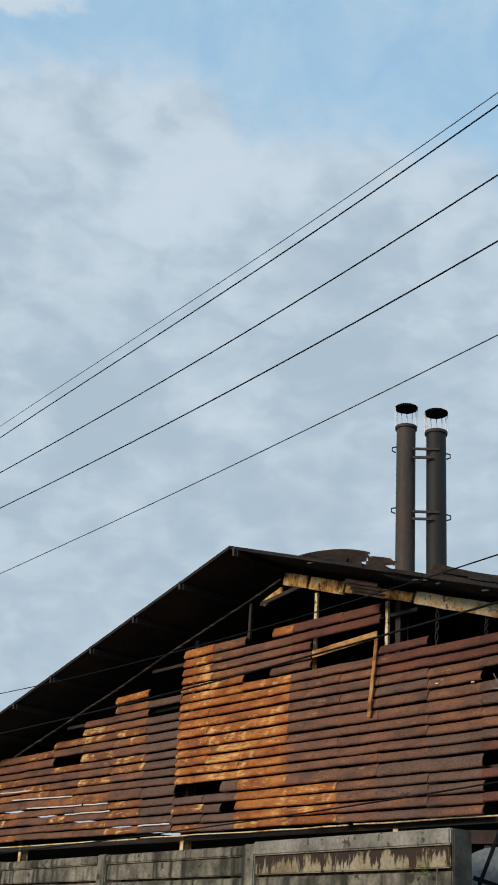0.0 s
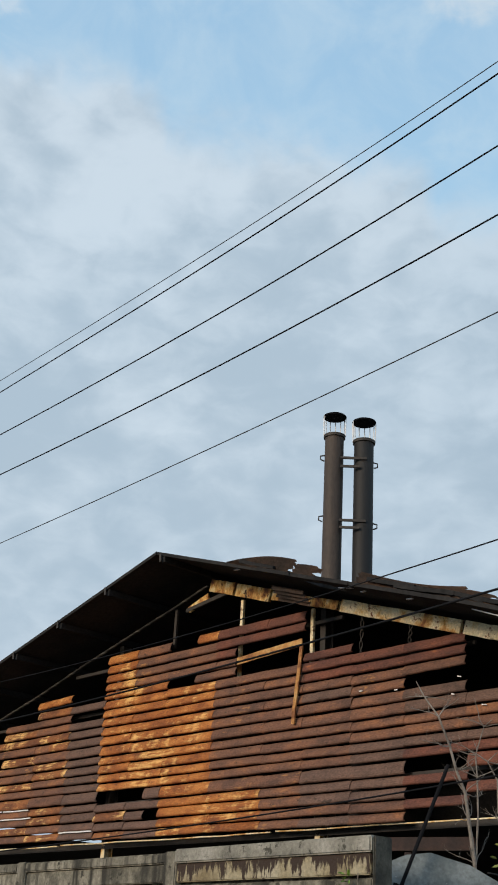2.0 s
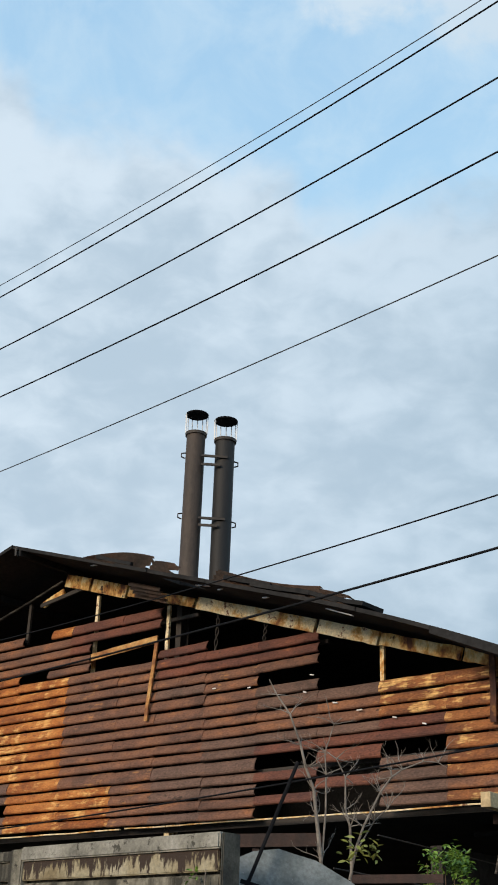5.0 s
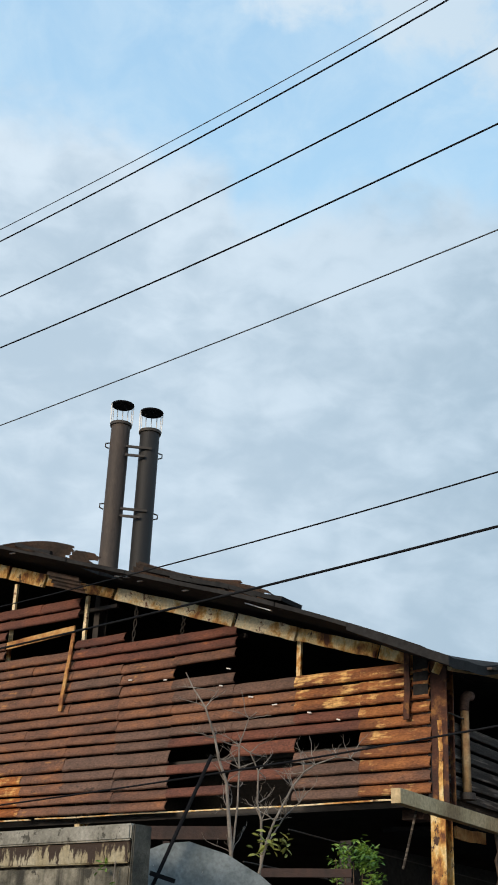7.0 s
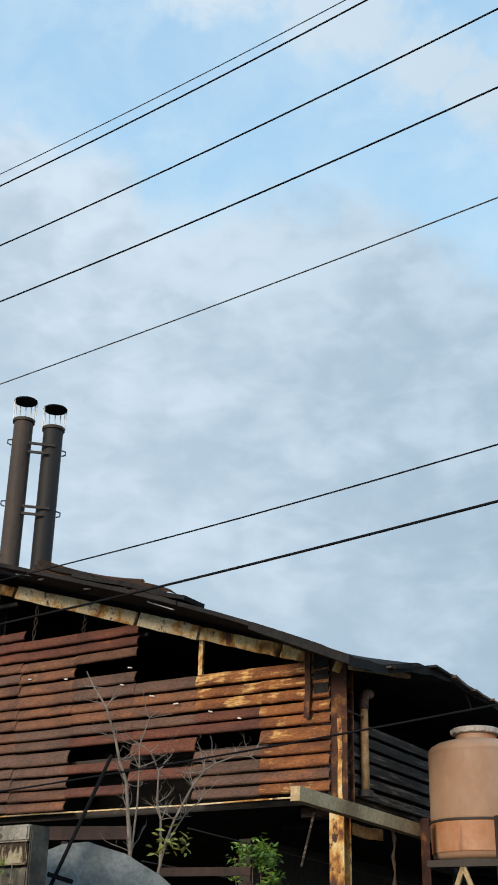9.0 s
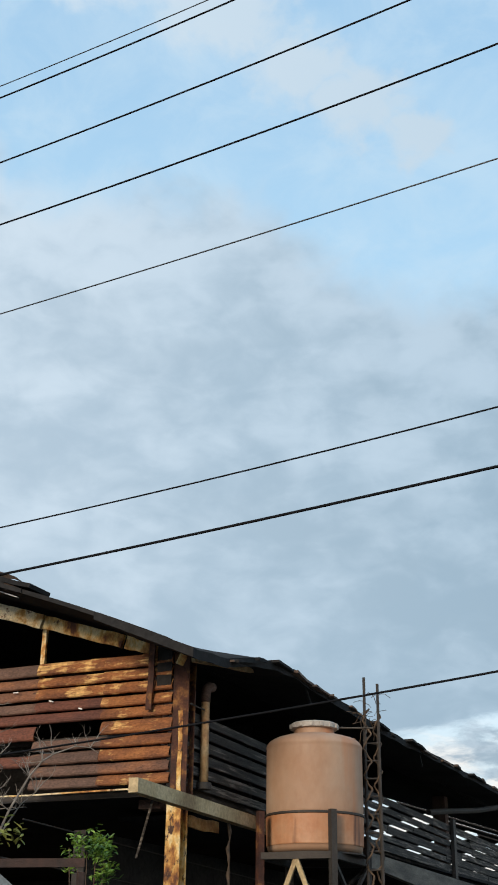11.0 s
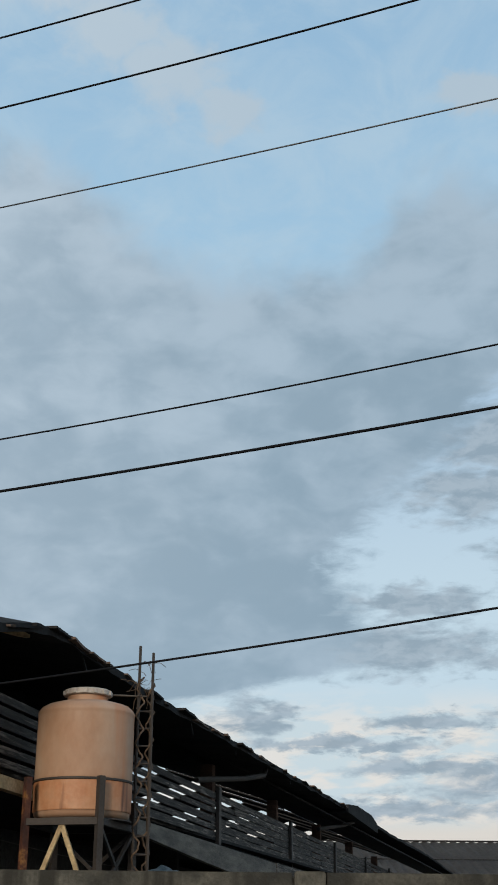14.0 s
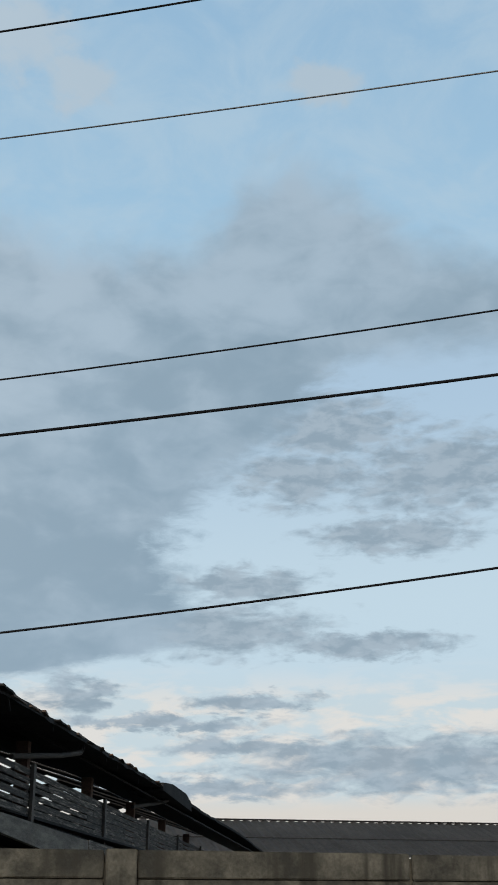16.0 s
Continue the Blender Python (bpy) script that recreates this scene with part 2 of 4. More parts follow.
WALLED = dict(rough=0.8, bump=0.35, fine=30, wall=True, gloss=0.3, spread=(0.3, 0.7), stretch=(1.0, 1.0, 2.2), grain=(0.6, 1.3))
RUST_ORANGE = material("orange_rust", [(0.18, 0.062, 0.024), (0.30, 0.10, 0.028), (0.42, 0.155, 0.040), (0.50, 0.21, 0.06)], 2.6, per_piece=0.10, bloom=((0.72, 0.43, 0.15), 0.535), speck=((0.16, 0.06, 0.03), 7.0, 0.60), **WALLED)
RUST_BROWN = material("brown_rust", [(0.095, 0.053, 0.040), (0.145, 0.075, 0.052), (0.195, 0.094, 0.058), (0.27, 0.118, 0.058)], 2.2, per_piece=0.12, bloom=((0.44, 0.21, 0.075), 0.59), speck=((0.07, 0.04, 0.03), 6.0, 0.62), **WALLED)
RUST_RED = material("red_rust", [(0.09, 0.040, 0.032), (0.14, 0.057, 0.040), (0.19, 0.070, 0.044)], 2.2, per_piece=0.14, bloom=((0.36, 0.13, 0.05), 0.60), speck=((0.07, 0.035, 0.028), 6.0, 0.62), **WALLED)
RUST_DARK = material("dark_rust", [(0.098, 0.062, 0.050), (0.135, 0.082, 0.063), (0.17, 0.10, 0.075)], 2.2, per_piece=0.16, bloom=((0.27, 0.13, 0.065), 0.61), speck=((0.06, 0.04, 0.032), 6.0, 0.62), **WALLED)
RUST_GOLD = material("golden_rust", [(0.12, 0.05, 0.030), (0.18, 0.072, 0.034), (0.28, 0.11, 0.042), (0.34, 0.14, 0.05)], 2.2, per_piece=0.08, bloom=((0.78, 0.50, 0.19), 0.535), **WALLED)
RAIL_RUST = material("old_gate_rust", [(0.025, 0.015, 0.012), (0.04, 0.021, 0.016), (0.06, 0.028, 0.02)], 4.0, 0.8, 0, 0.3, 30)
CREAM = material("peeling_cream_paint", [(0.24, 0.085, 0.025), (0.56, 0.29, 0.075), (0.75, 0.59, 0.32), (0.78, 0.67, 0.45)], 4.0, 0.7, 0.0, 0.35, 40, speck=((0.16, 0.06, 0.022), 8.0, 0.58), spread=(0.34, 0.54))
POST_RUST = material("rusted_post_paint", [(0.035, 0.014, 0.010), (0.058, 0.021, 0.013), (0.085, 0.03, 0.016), (0.24, 0.11, 0.035)], 6.0, 0.8, 0.1, 0.4, 40)
AMBER = material("amber_rusted_paint", [(0.12, 0.04, 0.016), (0.40, 0.17, 0.04), (0.64, 0.38, 0.11), (0.74, 0.58, 0.30)], 7.0, 0.75, 0.0, 0.35, 40, speck=((0.05, 0.02, 0.012), 10.0, 0.57), spread=(0.36, 0.60), stretch=(1, 1, 0.6))
# inner walls: the dimness of the interior is put into this dark colour
INNER = material("shade_dark_inner_wall", [(0.038, 0.036, 0.035), (0.062, 0.058, 0.055)], 1.5, 0.95, 0, 0.2, 20, gloss=0.1)
# near-black: soot, plus the shade of undersides and interior put into the colour
SOOT_AND_SHADE = material("soot_and_shade_underside", [(0.020, 0.020, 0.021), (0.034, 0.033, 0.033)], 1.5, 0.95, 0, 0.2, 20, gloss=0.1)
ROOF = material("old_roof_sheet", [(0.05, 0.04, 0.036), (0.1, 0.07, 0.055), (0.16, 0.09, 0.06)], 2.0, 0.85, 0.1, 0.3, 30)
STEEL = material("weathered_steel", [(0.03, 0.027, 0.025), (0.055, 0.045, 0.038)], 3.0, 0.7, 0.2, 0.2, 40)
STACK = material("stack_steel", [(0.028, 0.022, 0.018), (0.042, 0.031, 0.025), (0.058, 0.041, 0.031)], 1.2, 0.7, 0.0, 0.12, 20, stretch=(1, 1, 0.3))
STACK_DARK = material("dark_stack_steel", [(0.007, 0.007, 0.008), (0.012, 0.0115, 0.012)], 1.2, 0.7, 0.0, 0.12, 20, stretch=(1, 1, 0.3))
ZINC = material("zinc_band", [(0.7, 0.72, 0.75), (0.8, 0.82, 0.84)], 6.0, 0.5, 0.0, 0.1, 40)
CONCRETE = material("stained_concrete", [(0.055, 0.052, 0.04), (0.15, 0.14, 0.11), (0.27, 0.25, 0.20)], 4.0, 0.95, 0, 0.5, 35, streak=((0.03, 0.028, 0.022), 8.0, 0.49), speck=((0.035, 0.033, 0.026), 7.0, 0.58))
COPING = material("painted_coping", [(0.14, 0.135, 0.115), (0.23, 0.222, 0.19), (0.30, 0.29, 0.255)], 4.0, 0.9, 0, 0.35, 35, speck=((0.055, 0.052, 0.042), 9.0, 0.58))
DRIPS = material("rust_dripped_concrete", [(0.19, 0.15, 0.085), (0.29, 0.25, 0.16), (0.35, 0.315, 0.23)], 3.0, 0.95, 0, 0.4, 35, hung=((0.035, 0.022, 0.016), 2.43, 2.28))
GREY_SLAB = material("grey_render", [(0.12, 0.145, 0.155), (0.18, 0.21, 0.22), (0.225, 0.255, 0.265)], 3.0, 0.9, 0, 0.3, 30, speck=((0.6, 0.6, 0.58), 14.0, 0.68))
WALL_R = material("mossy_concrete", [(0.026, 0.026, 0.022), (0.062, 0.06, 0.049), (0.11, 0.105, 0.086)], 3.5, 0.95, 0, 0.5, 35, streak=((0.025, 0.024, 0.019), 5.0, 0.50), speck=((0.28, 0.27, 0.23), 12.0, 0.70))
BOARD = material("grey_weathered_board", [(0.020, 0.017, 0.015), (0.048, 0.041, 0.035), (0.26, 0.225, 0.19)], 6.0, 0.9, 0, 0.3, 40, stretch=(0.3, 0.3, 5), per_piece=0.10, spread=(0.36, 0.72))
FASCIA = material("pale_fascia", [(0.26, 0.18, 0.095), (0.43, 0.325, 0.18), (0.52, 0.405, 0.24)], 2.0, 0.9, 0, 0.3, 30)
GREY_BEAM = material("grey_weathered_beam", [(0.07, 0.062, 0.052), (0.115, 0.102, 0.085), (0.17, 0.15, 0.125)], 2.5, 0.9, 0, 0.35, 30, stretch=(0.5, 0.5, 3))
TANK = material("faded_orange_plastic", [(0.32, 0.175, 0.10), (0.37, 0.235, 0.155), (0.40, 0.295, 0.215)], 1.6, 0.6, 0, 0.03, 14, streak=((0.40, 0.17, 0.075), 2.6, 0.53), stretch=(1, 1, 0.6), spread=(0.3, 0.7), grain=(0.94, 1.05))
TANK_LOW = material("orange_plastic", [(0.34, 0.125, 0.05), (0.42, 0.185, 0.085), (0.46, 0.25, 0.14)], 2.0, 0.55, 0, 0.03, 20, streak=((0.11, 0.042, 0.02), 5.5, 0.55), grain=(0.92, 1.06))
POST_GOLD = material("tan_rusted_paint", [(0.20, 0.075, 0.025), (0.42, 0.20, 0.06), (0.52, 0.32, 0.12)], 6.0, 0.8, 0, 0.3, 30)
PIPE = material("tan_pipe_paint", [(0.22, 0.10, 0.04), (0.36, 0.24, 0.12), (0.40, 0.30, 0.18)], 3.0, 0.75, 0, 0.2, 30)
LID = material("pale_plastic", [(0.36, 0.33, 0.30), (0.47, 0.435, 0.39)], 4.0, 0.6, 0, 0.1, 30)
CABLE = material("black_cable", [(0.008, 0.009, 0.011), (0.012, 0.012, 0.014)], 5.0, 0.9, 0, 0.0, 30, gloss=0.08)
BARE = material("bare_wire", [(0.06, 0.065, 0.07), (0.10, 0.105, 0.11)], 5.0, 0.45, 0.6, 0.0, 30)
BARK = material("pale_bark", [(0.12, 0.10, 0.085), (0.19, 0.165, 0.14), (0.26, 0.23, 0.20)], 6.0, 0.9, 0, 0.3, 50)
DRY = material("dry_stem", [(0.05, 0.035, 0.025), (0.09, 0.06, 0.04), (0.13, 0.085, 0.05)], 6.0, 0.9, 0, 0.2, 40)
LEAF = material("green_leaf", [(0.05, 0.12, 0.015), (0.11, 0.21, 0.025), (0.20, 0.32, 0.05)], 6.0, 0.55, 0, 0.1, 40)
LEAF_PALE = material("pale_green_leaf", [(0.14, 0.17, 0.03), (0.28, 0.30, 0.08)], 6.0, 0.6, 0, 0.1, 40)
FAR_ROOF = material("grey_metal_roof", [(0.075, 0.066, 0.060), (0.11, 0.098, 0.088)], 0.2, 0.85, 0.0, 0.1, 4)
EARTH = material("bare_earth", [(0.06, 0.05, 0.04), (0.10, 0.085, 0.065), (0.14, 0.12, 0.09)], 0.5, 0.95, 0, 0.4, 12)
WHITE_BITS = material("white_flake", [(0.6, 0.6, 0.58), (0.75, 0.74, 0.72)], 5.0, 0.7, 0, 0.1, 30)

# ------------------------------------------------------------------ building tools
# turned plans: x runs to the right along a plane, y away from the viewer, z up
FRONT, SIDE, WALL, LINES, STREET, FLAT = (Matrix.Rotation(radians(a), 4, "Z") for a in (-52.3, 39.5, -56.4, -57.0, -28.9, 0.0))
WORLD_OF = {}


def thing(name, plan, base, label, category, group="", kind=""):
    ob = new(name)
    ob.empty_display_size = 0.2
    m = plan @ Matrix.Translation(base)
    ob.matrix_basis = m
    WORLD_OF[ob.name] = m
    return tagged(ob, label, category, group, kind)


def part(name, bm, mat, parent, label="", plan=FLAT, smooth=False, kind=""):
    """One mesh under a thing or under a part; the bmesh is drawn in the plan's coordinates."""
    inv = WORLD_OF[parent.name].inverted()
    bm.transform(inv @ plan)
    bmesh.ops.recalc_face_normals(bm, faces=bm.faces)
    if smooth:
        for f in bm.faces:
            f.smooth = True
    me = bpy.data.meshes.new(name)
    bm.to_mesh(me)
    bm.free()
    me.materials.append(mat)
    ob = new(name, me)
    ob.parent = parent
    WORLD_OF[ob.name] = WORLD_OF[parent.name]
    return tagged(ob, label, kind=kind)


def whole(name, bm, mat, base, plan, label, category, kind="", group="", smooth=False):
    """A thing that is one mesh, with its origin at base."""
    m = plan @ Matrix.Translation(base)
    bm.transform(Matrix.Translation(Vector(base)).inverted())
    bmesh.ops.recalc_face_normals(bm, faces=bm.faces)
    if smooth:
        for f in bm.faces:
            f.smooth = True
    me = bpy.data.meshes.new(name)
    bm.to_mesh(me)
    bm.free()
    me.materials.append(mat)
    ob = new(name, me)
    ob.matrix_basis = m
    WORLD_OF[ob.name] = m
    return tagged(ob, label, category, group, kind)


def B():
    return bmesh.new()


def box(bm, x0, x1, y0, y1, z0, z1, bevel=0.0):
    v = [bm.verts.new(p) for p in itertools.product((x0, x1), (y0, y1), (z0, z1))]
    fs = [bm.faces.new([v[i] for i in q]) for q in ((0, 1, 3, 2), (4, 6, 7, 5), (0, 4, 5, 1), (2, 3, 7, 6), (0, 2, 6, 4), (1, 5, 7, 3))]
    if bevel:
        bmesh.ops.bevel(bm, geom=list({e for f in fs for e in f.edges}), offset=bevel, segments=2, affect="EDGES")
    return bm


def bar(bm, p, q, w, h, upv=(0, 0, 1), cuts=1, wob=0.0):
    """A straight bar of w by h from p to q, with a little wobble along it."""
    p, q = Vector(p), Vector(q)
    d = (q - p).normalized()
    sidev = d.cross(Vector(upv)).normalized()
    u = sidev.cross(d).normalized()
    rings = []
    for k in range(cuts + 1):
        c = p.lerp(q, k / cuts)
        if wob:
            c = c + sidev * random.uniform(-wob, wob) + u * random.uniform(-wob, wob)
        rings.append([bm.verts.new(c + sidev * a * w / 2 + u * b * h / 2) for a, b in ((-1, -1), (1, -1), (1, 1), (-1, 1))])
    for r0, r1 in zip(rings, rings[1:]):
        for k in range(4):
            bm.faces.new((r0[k], r0[(k + 1) % 4], r1[(k + 1) % 4], r1[k]))
    bm.faces.new(rings[0][::-1])
    bm.faces.new(rings[-1])
    return bm


def tube(bm, pts, radii, sides=8, caps=True):
    pts = [Vector(p) for p in pts]
    if isinstance(radii, (int, float)):
        radii = [radii] * len(pts)
    rings, ref = [], None
    for k, p in enumerate(pts):
        d = (pts[min(k + 1, len(pts) - 1)] - pts[max(k - 1, 0)]).normalized()
        if ref is None:
            ref = d.orthogonal().normalized()
        ref = (ref - d * ref.dot(d)).normalized()
        o = d.cross(ref)
        rings.append([bm.verts.new(p + (ref * math.cos(a) + o * math.sin(a)) * radii[k]) for a in (2 * math.pi * i / sides for i in range(sides))])
    for r0, r1 in zip(rings, rings[1:]):
        for k in range(sides):
            bm.faces.new((r0[k], r0[(k + 1) % sides], r1[(k + 1) % sides], r1[k]))
    if caps:
        bm.faces.new(rings[0][::-1])
        bm.faces.new(rings[-1])
    return bm


def lathe(bm, centre, profile, sides=48):
    """Turns (radius, height) pairs round a vertical axis."""
    rings = []
    for r, z in profile:
        rings.append([bm.verts.new((centre[0] + r * math.cos(2 * math.pi * i / sides), centre[1] + r * math.sin(2 * math.pi * i / sides), z)) for i in range(sides)])
    for r0, r1 in zip(rings, rings[1:]):
        for k in range(sides):
            bm.faces.new((r0[k], r0[(k + 1) % sides], r1[(k + 1) % sides], r1[k]))
    bm.faces.new(rings[0][::-1])
    bm.faces.new(rings[-1])
    return bm


def sheet(bm, corner, along, down, n_waves, length, amp=0.018, curl=0.0, sag=0.0, bow=0.0, steps=10, ragged=0.0, thick=0.004, taper=0.0):
    """A corrugated sheet: waves run across 'along', furrows follow 'down'; curl lifts its far end."""
    corner, along, down = Vector(corner), Vector(along), Vector(down)
    nrm = along.cross(down).normalized()
    if nrm.z < 0:
        nrm = -nrm
    cols = n_waves * 4
    grid = []
    for j in range(cols + 1):
        u = j / cols
        row = []
        end = 1.0 - (random.uniform(0, ragged) if ragged else 0)
        for k in range(steps + 1):
            v = k / steps * end
            p = corner + along * (u * (1 - taper * (1 - v) ** 2)) + down * v + nrm * (amp * math.sin(2 * math.pi * n_waves * u) + curl * v * v - sag * math.sin(math.pi * u) + bow * math.sin(math.pi * v))
            row.append(bm.verts.new(p))
        grid.append(row)
    faces = []
    for j in range(cols):
        for k in range(steps):
            faces.append(bm.faces.new((grid[j][k], grid[j + 1][k], grid[j + 1][k + 1], grid[j][k + 1])))
    bmesh.ops.solidify(bm, geom=faces, thickness=thick)
    return bm


# ------------------------------------------------------------------ ground
g = B()
rings = [0.0, 15.0, 40.0, 120.0, 500.0, 2500.0]
prev = [g.verts.new((0, 0, 0))]
for r in rings[1:]:
    cur = [g.verts.new((r * math.cos(a), r * math.sin(a), 0)) for a in (2 * math.pi * i / 48 for i in range(48))]
    for i in range(48):
        if len(prev) == 1:
            g.faces.new((prev[0], cur[i], cur[(i + 1) % 48]))
        else:
            g.faces.new((prev[i], cur[i], cur[(i + 1) % 48], prev[(i + 1) % 48]))
    prev = cur
whole("ground", g, EARTH, (0, 0, 0), FLAT, "bare brown earth round the sheds", "ground", "structure")

# ------------------------------------------------------------------ the shed
FY = 11.5            # the gable wall's plane
SY = 5.646           # the long side's plane
CORNER_S = 11.63     # where the long side begins, along it
LONG = 64.0
RIDGE_X, RIDGE_Z = -13.9, 7.46
EAVE_X, LEFT_X = -5.4, -25.0
SLOPE_R, SLOPE_L = 0.315, 0.262
OVER = 1.0


def roof_z(x):
    if x >= RIDGE_X:
        return RIDGE_Z - SLOPE_R * (x - RIDGE_X) - 0.20 * max(0.0, (x + 8.5) / 3.1) ** 2
    return RIDGE_Z + SLOPE_L * (x - RIDGE_X)


shed = thing("factory_shed", FRONT, (-13.9, FY, 0), "derelict factory shed clad in rusted metal strips with a sooty, shade-darkened roof", "building")


def roof_slope(xs, y0, y1, drop=0.0):
    bm = B()
    top, low = [], []
    for x in xs:
        z = roof_z(x)
        top.append((bm.verts.new((x, y0, z)), bm.verts.new((x, y1, z))))
        low.append((bm.verts.new((x, y0, z - 0.05)), bm.verts.new((x, y1, z - 0.05))))
    for (a, b), (c, d), (e, f), (g_, h) in zip(top, top[1:], low, low[1:]):
        bm.faces.new((a, c, d, b))
        bm.faces.new((e, f, h, g_))
        bm.faces.new((a, e, g_, c))
        bm.faces.new((b, d, h, f))
    for t, l in ((top[0], low[0]), (top[-1], low[-1])):
        bm.faces.new((t[0], t[1], l[1], l[0]))
    return bm


# shade under the overhang is part of the slopes' near-black colour
roof_l = part("roof", roof_slope([LEFT_X + k * (RIDGE_X - LEFT_X) / 12 for k in range(13)], FY - OVER, FY + 30), SOOT_AND_SHADE, shed, "black sooty, shade-darkened roof slope with a wide overhang", FRONT)
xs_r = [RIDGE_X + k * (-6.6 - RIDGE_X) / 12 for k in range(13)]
roof_r = part("roof", roof_slope(xs_r, FY, FY + 30), SOOT_AND_SHADE, shed, "black sooty, shade-darkened roof slope, patched and uneven", FRONT)
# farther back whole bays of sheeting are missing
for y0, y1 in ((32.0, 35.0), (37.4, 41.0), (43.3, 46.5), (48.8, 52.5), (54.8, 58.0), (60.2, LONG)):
    part("roof_bay", roof_slope([LEFT_X + k * (RIDGE_X - LEFT_X) / 6 for k in range(7)], FY + y0, FY + y1), SOOT_AND_SHADE, roof_l, "", FRONT)
    part("roof_bay", roof_slope(xs_r[:7:2], FY + y0 - 0.5, FY + y1), SOOT_AND_SHADE, roof_r, "", FRONT)
part("roof_bay", roof_slope([-10.0, -8.3, -6.6], FY + 30.01, FY + 86), SOOT_AND_SHADE, roof_r, "", FRONT)
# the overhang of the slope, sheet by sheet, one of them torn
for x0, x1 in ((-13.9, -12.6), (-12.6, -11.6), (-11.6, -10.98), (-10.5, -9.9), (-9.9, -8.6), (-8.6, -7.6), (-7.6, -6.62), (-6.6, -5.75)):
    part("roof_sheet", roof_slope([x0 + (x1 - x0) * k / 4 for k in range(5)], FY - OVER + random.uniform(-0.03, 0.03), FY), SOOT_AND_SHADE, roof_r, "", FRONT)
part("roof_sheet", roof_slope([-10.98, -10.5], FY - 0.98, FY - 0.72), SOOT_AND_SHADE, roof_r, "", FRONT)
part("roof_sheet", roof_slope([-10.98, -10.5], FY - 0.36, FY), SOOT_AND_SHADE, roof_r, "", FRONT)


EAVE = ((10.62, 4.58), (11.35, 4.66), (12.25, 4.87), (13.2, 4.99), (13.9, 4.96), (15.0, 4.95), (17.8, 4.965), (21.5, 5.06), (27.0, 5.15), (31.7, 5.27), (35.7, 5.34), (52.0, 5.64), (70.0, 6.02), (98.0, 6.27))


def eave_z(s):
    for (a, za), (b, zb) in zip(EAVE, EAVE[1:]):
        if s <= b:
            return za + (zb - za) * (max(s, a) - a) / (b - a)
    return EAVE[-1][1]


def side_eave():
    """The eave along the long side: sagging at the corner, uneven all along."""
    bm = B()
    top, low = [], []
    n = 110
    for k in range(n + 1):
        s = 10.62 + (98.0 - 10.62) * (k / n) ** 1.6
        wob = 0.035 * noise.noise((s * 0.9, 3.0, 0)) + 0.045 * noise.noise((s * 3.1, 7.0, 0))
        z = eave_z(s) - 0.05 + wob
        zi = max(5.07, eave_z(s)) + 0.02 - 0.03 * max(0.0, 13.0 - s)
        o = SY - 0.55 + 0.05 * noise.noise((s * 1.7, 1.0, 4))
        top.append((bm.verts.new((s, o, z + 0.05)), bm.verts.new((s, SY + 0.62, zi + 0.05))))
        low.append((bm.verts.new((s, o, z - 0.05)), bm.verts.new((s, SY + 0.62, zi - 0.03))))
    for (a, b), (c, d), (e, f), (g_, h) in zip(top, top[1:], low, low[1:]):
        bm.faces.new((a, c, d, b))
        bm.faces.new((e, f, h, g_))
        bm.faces.new((a, e, g_, c))
        bm.faces.new((b, d, h, f))
    for t, l in ((top[0], low[0]), (top[-1], low[-1])):
        bm.faces.new((t[0], t[1], l[1], l[0]))
    return bm


part("eave", side_eave(), SOOT_AND_SHADE, shed, "ragged dark eave along the long side", SIDE)

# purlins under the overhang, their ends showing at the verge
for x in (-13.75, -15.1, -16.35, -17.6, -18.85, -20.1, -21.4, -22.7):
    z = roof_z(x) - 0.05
    part("purlin", box(B(), x - 0.035, x + 0.035, FY - OVER + 0.03, FY + 6.0, z - 0.1, z - 0.004), SOOT_AND_SHADE, roof_l, "", FRONT)
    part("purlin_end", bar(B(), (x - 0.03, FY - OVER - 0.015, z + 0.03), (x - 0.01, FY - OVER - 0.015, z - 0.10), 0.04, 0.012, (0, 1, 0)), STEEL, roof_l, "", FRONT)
# gable rafters
frame_part = part("gable_frame", bar(B(), (-24.5, FY + 0.02, 4.37), (-13.85, FY + 0.02, 7.16), 0.035, 0.03, cuts=14, wob=0.010), BOARD, shed, "thin grey rafter along the gable", FRONT)
for a, b, za, zb, h in ((-13.7, -13.15, 7.12, 6.96, 0.19), (-13.1, -12.35, 6.94, 6.71, 0.19), (-12.3, -10.98, 6.70, 6.31, 0.13), (-10.93, -8.9, 6.30, 5.67, 0.17), (-8.85, -7.95, 5.655, 5.37, 0.17), (-7.92, -6.85, 5.36, 5.03, 0.15), (-6.8, -6.3, 5.01, 4.88, 0.15)):
    part("rafter_plate", bar(B(), (a, FY - 0.03, za), (b, FY - 0.03, zb), 0.05, h, cuts=8, wob=0.006), CREAM if a in (-10.93, -8.85) else AMBER, frame_part, "paint peeling off rusted steel", FRONT)
part("rafter", bar(B(), (-14.3, FY, 6.83), (-13.1, FY, 6.98), 0.04, 0.06), STEEL, frame_part, "", FRONT)
part("rafter", bar(B(), (-14.25, FY + 0.01, 6.84), (-13.8, FY + 0.01, 6.98), 0.03, 0.10), AMBER, frame_part, "", FRONT)

